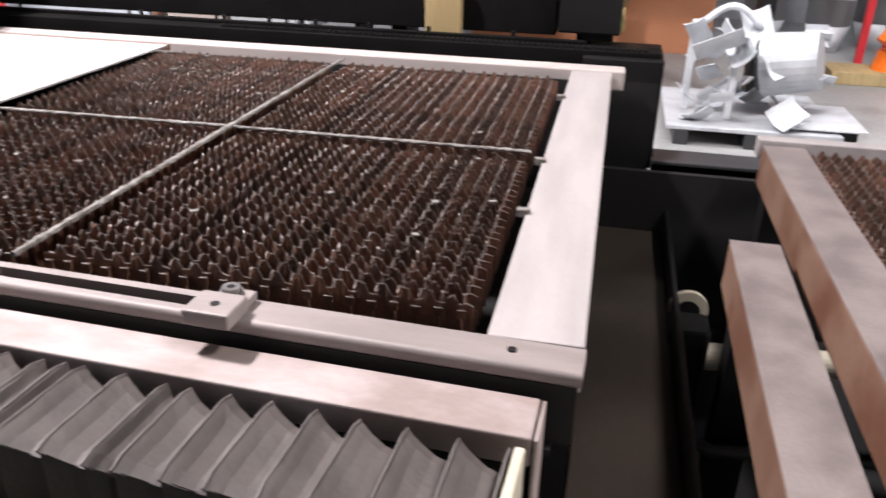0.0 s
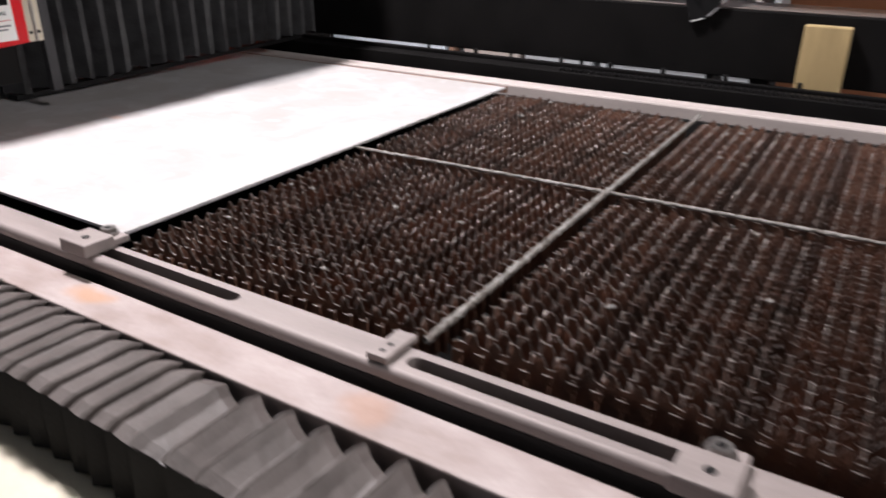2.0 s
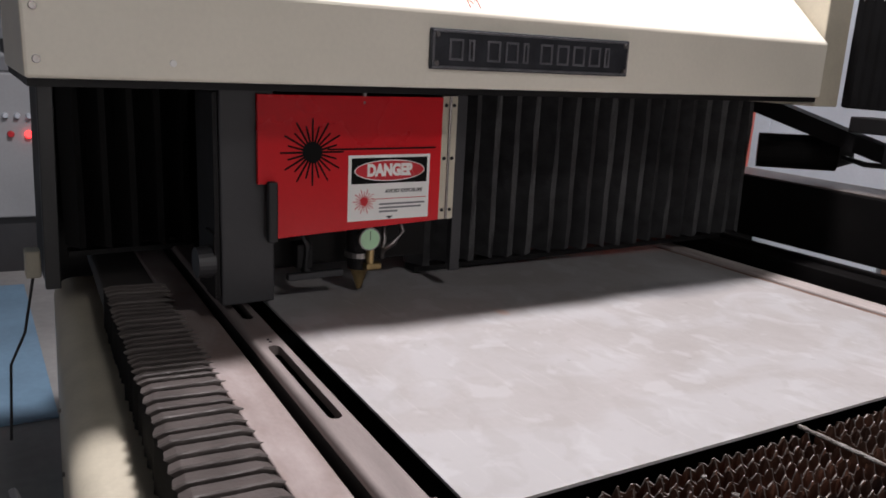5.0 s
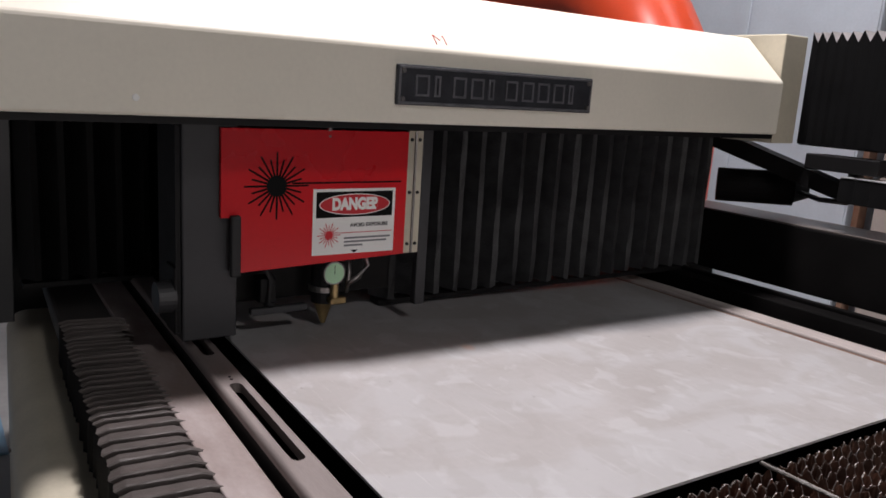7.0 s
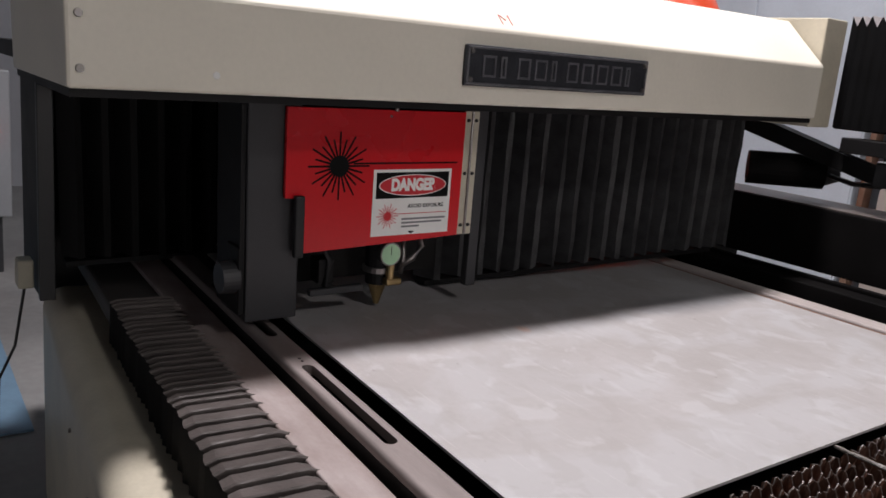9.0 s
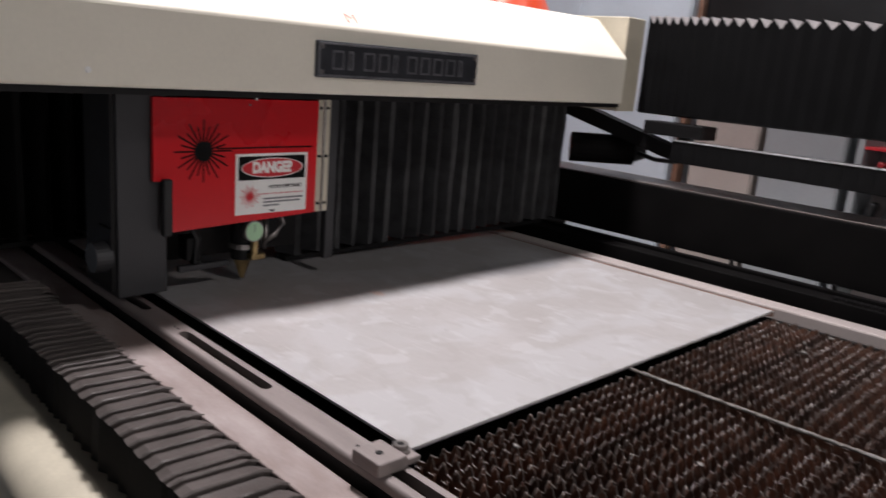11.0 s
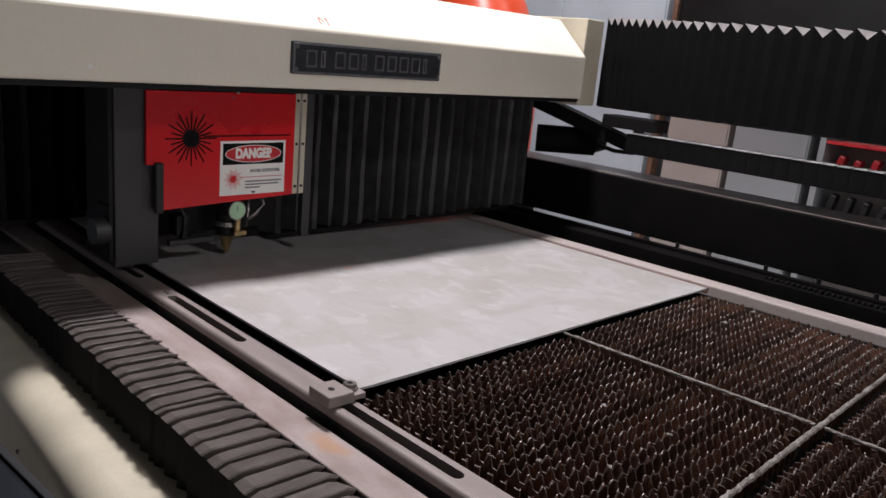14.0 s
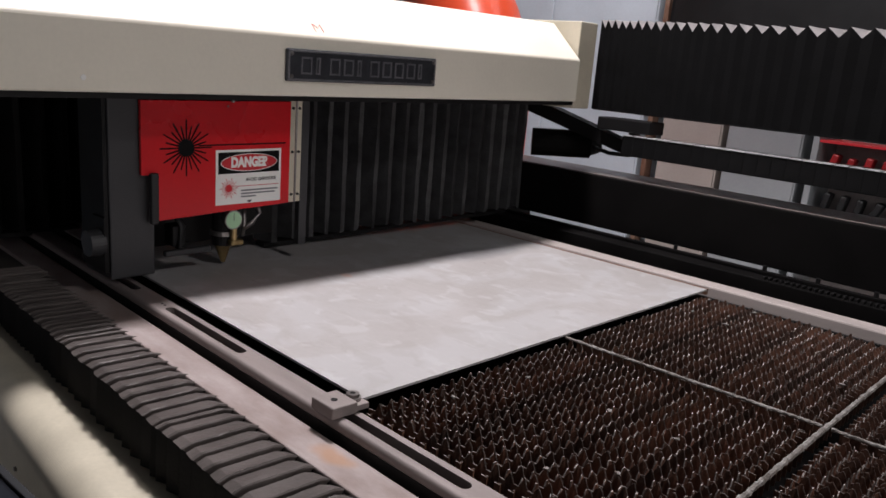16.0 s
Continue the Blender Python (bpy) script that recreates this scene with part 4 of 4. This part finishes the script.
part("rim", box(-0.02, 0.16, 2.10, 2.118, 0.035, 0.085, 0.004), YELLOW, tray)
part("rim", box(0.162, 0.175, 2.10, 2.42, 0.035, 0.085, 0.004), YELLOW, tray)
part("foot", box(0.0, 0.14, 2.15, 2.38, FLOOR_Z, 0.034), BLACK, tray)
brace = thing("timber_brace", "slanting pale timber brace at the slideway end", "timber")
part("plank", prism([(0.03, 0.03), (0.10, 0.03), (0.42, 0.45), (0.36, 0.47)], "y", 2.14, 2.2), WOOD, brace)
part("foot", box(0.02, 0.12, 2.13, 2.22, FLOOR_Z, 0.0285), BLACK, brace)

chain = thing("cable_chain", "black segmented cable chain bent back over the slideway", "cable chain")
link = bmesh.new()
box(-0.0258, 0.0258, 1.846, 1.936, -0.042, 0.036, 0.003, bm=link)
first = part("link", link, CHAIN, chain)
# The lid's pale colour is the highlight on the link's top.
lid = part("lid", box(-0.021, 0.021, 1.843, 1.938, 0.0365, 0.040, 0.001), CHAINSHINE, first, "link lid with the chain's highlight in its pale colour")
first.matrix_basis = Matrix.Translation((-1.92, 0, 0.405))
poses = [(-1.92 + 0.05 * i, 0.405, 0.0) for i in range(1, 21)]
for i in range(7):
    a = math.pi * i / 6 * 0.9
    poses.append((-0.88 + 0.075 * math.sin(a), 0.330 + 0.075 * math.cos(a), a))
for x, z, a in poses:
    ob = new("link", first.data)
    ob.parent = chain
    ob.matrix_basis = Matrix.Translation((x, 0, z)) @ Matrix.Rotation(a, 4, "Y")
    top = new("lid", lid.data)
    top.parent = ob

# ---- shuttle table and frames at the right ----
sh = thing("shuttle_table", "second slatted steel pallet table waiting behind the first", "pallet table", Matrix.Translation((-0.07, 0, 0)))
part("side_rail", box(0.672, 0.788, -0.4, 1.395, -0.27, -0.153, 0.004), RUST, sh, "rusty steel side rail")
part("rail_top", box(0.672, 0.788, -0.4, 1.395, -0.1525, -0.15), WORN, sh, "worn grey-brown rail top")
part("rear_rail", box(0.66, 2.6, 1.40, 1.45, -0.19, -0.135, 0.004), ENDST, sh)
part("pit", box(0.80, 2.6, -0.4, 1.395, -0.45, -0.43), BLACKER, sh)
part("frame_leg", box(0.69, 0.77, 1.30, 1.38, FLOOR_Z, -0.272), BLACK, sh)
part("frame_leg", box(0.69, 0.77, -0.38, -0.30, FLOOR_Z, -0.272), BLACK, sh)
for i in range(20):
    ob = new("slat", rnd.choice(ALONG))
    ob.parent = sh
    ob.matrix_local = Matrix.Translation((0.815, 0.70 + i * PITCH, -0.15))
for i in range(19):
    ob = new("slat", rnd.choice(ACROSS[22]))
    ob.parent = sh
    ob.matrix_local = Matrix.Translation((0.815 + i * PITCH, 0.70, -0.15)) @ Matrix.Rotation(math.pi / 2, 4, "Z")

LOWM = Matrix.Translation((0.503, 0.70, -0.20)) @ Matrix.Rotation(-0.022, 4, "Z")
low = thing("steel_channel", "heavy rusty steel beam lying beside the shuttle table", "steel beam", LOWM)
part("beam", box(-0.055, 0.055, -1.3, 0.08, -0.12, -0.003, 0.005), RUST, low)
part("top_face", box(-0.055, 0.055, -1.3, 0.08, -0.0028, 0.0, 0.0), WORN, low, "worn grey-brown top face")
part("leg", box(-0.04, 0.04, -0.10, -0.02, FLOOR_Z + 0.2125, -0.122), BLACK, low)
part("leg", box(-0.04, 0.04, -1.25, -1.17, FLOOR_Z + 0.2125, -0.122), BLACK, low)
cross = thing("rear_crossbeam", "dark steel crossbeam joining the two tables", "steel beam")
part("web", box(0.31, 3.0, 1.62, 1.66, -0.52, -0.30, 0.004), BLACK, cross)
part("flange", box(0.31, 3.0, 1.58, 1.72, -0.298, -0.285, 0.003), GREYPAINT, cross)
part("lower_flange", box(0.15, 3.0, 1.55, 1.62, -0.50, -0.485, 0.003), GREYPAINT, cross)
part("leg", box(0.9, 1.0, 1.60, 1.68, FLOOR_Z, -0.522), BLACK, cross)
dark = thing("sump_tray", "dark oily steel sump between the tables", "sump tray")
part("tray", box(0.145, 0.36, -0.3, 1.5, -0.52, -0.50, 0.003), PITFLOOR, dark)
part("tray_side", box(0.362, 0.375, -0.3, 1.5, -0.52, -0.42, 0.003), BLACK, dark)
part("wall", box(0.142, 2.4, 1.505, 1.53, FLOOR_Z, -0.30), BLACKER, dark)
part("base", box(0.15, 0.37, -0.3, 1.5, FLOOR_Z, -0.522), BLACKER, dark)
part("pit_cover", box(0.376, 2.4, -0.35, 1.5, FLOOR_Z + 0.002, FLOOR_Z + 0.012), BLACKER, dark)
roller = thing("drive_roller", "pale roller with a black bearing below the tables", "roller", Matrix.Translation((-0.045, 0.08, 0)))
part("pipe", rod((0.30, 0.75, -0.56), (1.6, 0.90, -0.56), 0.035, seg=20), CREAM_WORN, roller)
part("bearing", box(0.40, 0.50, 0.72, 0.82, FLOOR_Z + 0.012, -0.46, 0.012), BLACK, roller)
part("ring", rod((0.45, 0.825, -0.46), (0.45, 0.84, -0.46), 0.050, seg=24), CREAM_WORN, roller)
part("ring_bore", rod((0.45, 0.82, -0.464), (0.45, 0.8245, -0.464), 0.030, seg=24), BLACK, roller)
part("hose", tube([(0.36, 0.52, -0.60), (0.5, 0.47, -0.62), (0.72, 0.50, -0.62), (1.2, 0.55, -0.62)], 0.016, 10), GREYPAINT, roller, "", True)
part("drum", rod((0.46, 0.15, FLOOR_Z + 0.012), (0.46, 0.15, -0.60), 0.10, seg=28), CABGREY, roller, "blurred pale drum")

# ---- things behind ----
def cabinet(x0, x1, y0, y1, z1, material, label, category="cabinet", name="cabinet", doors=2):
    c = thing(name, label, category)
    part("body", box(x0, x1, y0, y1, FLOOR_Z, z1, 0.008), material, c)
    w = (x1 - x0) / doors
    for i in range(doors):
        d = part("door", box(x0 + i * w + 0.01, x0 + (i + 1) * w - 0.01, y0 - 0.014, y0 - 0.001, FLOOR_Z + 0.08, z1 - 0.03, 0.003), material, c)
        part("handle", box(x0 + (i + 0.85) * w, x0 + (i + 0.85) * w + 0.02, y0 - 0.03, y0 - 0.015, -0.45, -0.30, 0.004), BLACK, d)
    return c


cabinet(-5.2, -3.32, 4.5, 5.1, 1.6, CABBLUE, "large blue-grey machine cabinet behind the cutter")
post = thing("timber_post", "reddish timber post between cabinets", "post")
part("post", box(-3.28, -3.24, 4.5, 4.6, FLOOR_Z, 1.7, 0.004), RUST, post)
cabinet(-3.15, -2.68, 4.5, 5.0, 0.9, CABTAN, "warm grey tall steel locker", doors=1)
cabinet(-2.64, -2.12, 4.5, 5.0, 0.9, CABGREY, "plain mid-grey steel locker", doors=1)


def parts_rack():
    r = thing("parts_rack", "red-edged rack holding small dark and red parts", "rack")
    x0, x1 = -2.06, -0.95
    for x in (x0, x1 - 0.04):
        part("upright", box(x, x + 0.04, 4.5, 4.9, FLOOR_Z, 0.62, 0.003), CABGREY, r)
    for z in (-0.45, -0.10, 0.16, 0.42):
        part("shelf", box(x0 + 0.042, x1 - 0.042, 4.5, 4.9, z - 0.02, z, 0.003), REDINK if z > 0.3 else CABGREY, r)
    part("back", box(x0 + 0.042, x1 - 0.042, 4.88, 4.9, FLOOR_Z, 0.6), RACKBACK, r)
    rr = random.Random(8)
    for z in (-0.10, 0.16):
        for i in range(9):
            x = x0 + 0.12 + i * 0.105
            m = Matrix.Translation((x, 4.62, z + 0.10)) @ Matrix.Rotation(rr.uniform(0.15, 0.4), 4, "Y")
            part("stored_part", box(-0.022, 0.022, -0.05, 0.05, -0.07, 0.055 + 0.02 * rr.random(), 0.010, m), RACKRED if (i < 4 and z > 0.1) else RACKBACK if i in (5, 8) else RUBBER, r)


parts_rack()


def duct():
    d = thing("orange_duct", "big glossy orange-red extraction duct bending down behind the beam", "duct")
    path = [(-6.2, 3.0, 1.45), (-5.6, 3.0, 1.45), (-5.0, 3.0, 1.43)]
    path += [(-4.62 + 0.96 * math.sin(radians(a)), 3.0, 0.42 + 0.98 * math.cos(radians(a))) for a in range(5, 91, 9)]
    path += [(-3.66, 3.0, 0.2), (-3.66, 3.0, -0.2), (-3.66, 3.0, FLOOR_Z)]
    part("pipe", tube(path, 0.30, 28), ORANGE, d, "", True)
    for z in (-0.2, -0.6):
        part("band", rod((-3.66, 3.0, z), (-3.66, 3.0, z + 0.04), 0.312, seg=28), REDINK, d)


duct()
column = thing("hall_column", "slim reddish steel column of the hall", "column")
part("shaft", box(-5.55, -5.42, 5.6, 5.75, FLOOR_Z, 4.2, 0.004), PINKWALL, column)
wall = thing("partition_wall", "grey sheet partition with a white tag", "partition", kind="structure")
part("panel", box(-8.5, -2.6, 6.0, 6.08, FLOOR_Z, 3.6), WALLGREY, wall)
part("tag", box(-3.72, -3.62, 5.985, 5.998, 1.80, 2.02, 0.002), WHITE, wall)
dh = thing("dark_hood", "dark machine hood behind the rear bellows", "machine hood")
part("hood", box(-3.08, 1.2, 4.2, 5.4, 1.04, 1.7, 0.04), BLACK, dh)
part("post", box(1.1, 1.2, 4.9, 5.1, FLOOR_Z, 1.039), BLACK, dh)
part("post", box(-2.2, -2.12, 5.2, 5.3, FLOOR_Z, 1.039), BLACK, dh)
pw = thing("terracotta_screen", "orange-brown partition board behind the table", "partition")
part("board", box(-1.2, 1.0, 6.6, 6.66, FLOOR_Z, 1.6, 0.004), PINKWALL, pw)
mon = thing("monitor", "small pale blue monitor on a grey stand", "monitor")
part("screen", box(-0.05, 0.15, 6.0, 6.02, -0.36, -0.22, 0.004), SCREEN, mon)
part("case", box(-0.065, 0.165, 6.022, 6.06, -0.375, -0.205, 0.01), CABGREY, mon)
part("stand", box(0.0, 0.10, 6.0, 6.12, FLOOR_Z, -0.376, 0.006), CABGREY, mon)


def scrap_pallet():
    rr = random.Random(21)
    p = thing("scrap_pallet", "pallet with a heap of bent pale sheet-metal scrap", "scrap heap")
    for x in (0.55, 0.95, 1.35):
        part("skid", box(x, x + 0.08, 3.7, 4.7, FLOOR_Z, FLOOR_Z + 0.09, 0.004), GREYPAINT, p)
    part("deck", box(0.5, 1.48, 3.7, 4.7, FLOOR_Z + 0.091, FLOOR_Z + 0.115, 0.004), SCRAP, p)
    for i in range(34):
        m = Matrix.Translation((rr.uniform(0.6, 1.38), rr.uniform(3.75, 4.6), FLOOR_Z + 0.14 + rr.random() ** 1.4 * 0.50)) @ Euler((rr.uniform(-0.9, 0.9), rr.uniform(-0.9, 0.9), rr.uniform(0, 6.28))).to_matrix().to_4x4()
        w, h = rr.uniform(0.08, 0.24), rr.uniform(0.05, 0.15)
        bm = bmesh.new()
        r = rr.uniform(0.06, 0.22)
        rows = []
        for k in range(7):
            a = (k / 6 - 0.5) * w / r
            rows.append([bm.verts.new(m @ Vector((r * math.sin(a), s * h, r * (1 - math.cos(a))))) for s in (-1, 1)])
        for a, b in zip(rows, rows[1:]):
            bm.faces.new((a[0], a[1], b[1], b[0]))
        ob = part("scrap_piece", bm, SCRAP, p)
        so = ob.modifiers.new("thickness", "SOLIDIFY")
        so.thickness = 0.006
    part("drum", rod((1.05, 4.1, FLOOR_Z + 0.42), (1.34, 4.0, FLOOR_Z + 0.48), 0.19, 0.17, 28), SCRAP, p, "open pale metal drum")
    part("drum_hollow", rod((1.02, 4.11, FLOOR_Z + 0.415), (1.045, 4.102, FLOOR_Z + 0.42), 0.15, 0.15, 28), GREYPAINT, p)
    loop = [(0.66 + 0.35 * k / 10, 4.2, FLOOR_Z + 0.62 + 0.12 * math.sin(math.pi * k / 10)) for k in range(11)]
    part("bent_tube", tube(loop, 0.022, 10), SCRAP, p, "bent white tube", True)
    part("frame_bar", box(0.60, 0.64, 4.1, 4.16, FLOOR_Z + 0.116, FLOOR_Z + 0.66, 0.004), SCRAP, p)
    part("frame_bar", box(0.84, 0.88, 3.9, 3.96, FLOOR_Z + 0.116, FLOOR_Z + 0.58, 0.004), SCRAP, p)


scrap_pallet()
board = thing("white_board", "flat white sheet lying on the floor beside the pallet", "sheet")
part("sheet", box(1.15, 1.62, 3.75, 4.35, FLOOR_Z + 0.13, FLOOR_Z + 0.14, 0.002, Matrix.Translation((0, 0, 0))), SCRAP, board)
part("batten", box(1.50, 1.58, 3.8, 4.3, FLOOR_Z, FLOOR_Z + 0.129), BLACK, board)
for i, (x, y) in enumerate(((1.55, 7.4), (2.1, 7.2), (2.6, 7.5))):
    fm = thing("filter_drum", "tall grey machine cylinder standing by the wall", "machine", Matrix.Translation((x, y, FLOOR_Z)), "grey machines by the wall")
    part("body", rod((0, 0, 0.25), (0, 0, 1.9), 0.2, 0.2, 28), CABGREY, fm, "", True)
    part("foot", rod((0, 0, 0), (0, 0, 0.25), 0.12, 0.2, 28), SCRAP, fm, "", True)
    part("box", box(-0.14, 0.14, -0.30, -0.18, 0.5, 0.8, 0.01), SCRAP, fm)
rob = thing("robot_arm", "orange robot arm on a low timber base", "robot")
part("base", box(1.85, 2.6, 5.7, 6.1, FLOOR_Z, FLOOR_Z + 0.10, 0.006), WOOD, rob)
part("foot", rod((2.35, 5.9, FLOOR_Z + 0.101), (2.35, 5.9, FLOOR_Z + 0.25), 0.17, 0.14, 24), ORANGEROBOT, rob)
part("shoulder", rod((2.28, 5.85, FLOOR_Z + 0.28), (2.50, 5.9, FLOOR_Z + 0.66), 0.13, 0.10, 24), ORANGEROBOT, rob)
part("elbow", rod((2.42, 5.80, FLOOR_Z + 0.66), (2.58, 5.95, FLOOR_Z + 0.66), 0.12, seg=24), BLACK, rob)
part("forearm", rod((2.48, 5.9, FLOOR_Z + 0.70), (2.30, 5.9, FLOOR_Z + 1.1), 0.09, 0.07, 24), ORANGEROBOT, rob)
rst = thing("red_stand", "red steel stand behind the robot", "stand")
for x in (2.25, 2.45, 2.65):
    part("bar", box(x, x + 0.06, 6.6, 6.66, FLOOR_Z, 1.2, 0.004), REDINK, rst)

# ---- things beyond the front end of the bridge ----
cc = thing("control_cabinet", "pale grey control cabinet with coloured buttons and a lit lamp", "control cabinet")
part("body", box(-6.3, -5.9, -1.15, -0.10, -0.50, 0.36, 0.01), CABGREY, cc)
part("upper_shelf", box(-6.2, -5.95, -1.15, -0.10, 0.45, 0.48, 0.004), CABGREY, cc)
part("display", box(-5.899, -5.89, -0.62, -0.37, 0.18, 0.33, 0.004), BLACK, cc)
for i in range(6):
    part("button", rod((-5.899, -0.52 + 0.062 * i, 0.115), (-5.87, -0.52 + 0.062 * i, 0.115), 0.018, 0.014, 14), CABBLUE if i else YELLOW, cc)
part("red_lamp", rod((-5.899, -0.215, 0.005), (-5.87, -0.215, 0.005), 0.022, 0.018, 16), LAMPRED, cc, "lit red lamp")
part("red_button", rod((-5.899, -0.31, 0.005), (-5.87, -0.31, 0.005), 0.020, 0.016, 16), REDINK, cc)
part("dark_button", rod((-5.899, -0.43, 0.005), (-5.87, -0.43, 0.005), 0.020, 0.016, 16), BLACK, cc)
part("leg", box(-6.25, -6.15, -1.1, -1.0, FLOOR_Z, -0.502), BLACK, cc)
part("leg", box(-6.25, -6.15, -0.25, -0.15, FLOOR_Z, -0.502), BLACK, cc)
part("kick", box(-6.0, -5.95, -1.1, -0.15, FLOOR_Z, -0.502), GREYPAINT, cc)
# Blue-lit patch of floor, its light put into a coloured plate.
bp = thing("blue_light_patch", "blue pool of light on the floor beside the machine, laid as a plate", "floor plate")
part("plate", box(-5.6, -3.7, -1.6, -0.30, FLOOR_Z + 0.001, FLOOR_Z + 0.012, 0.003), mat("blue_lit_floor", (0.18, 0.30, 0.42), 0.5, 0, 0.2, 3, 40, 0.1), bp)
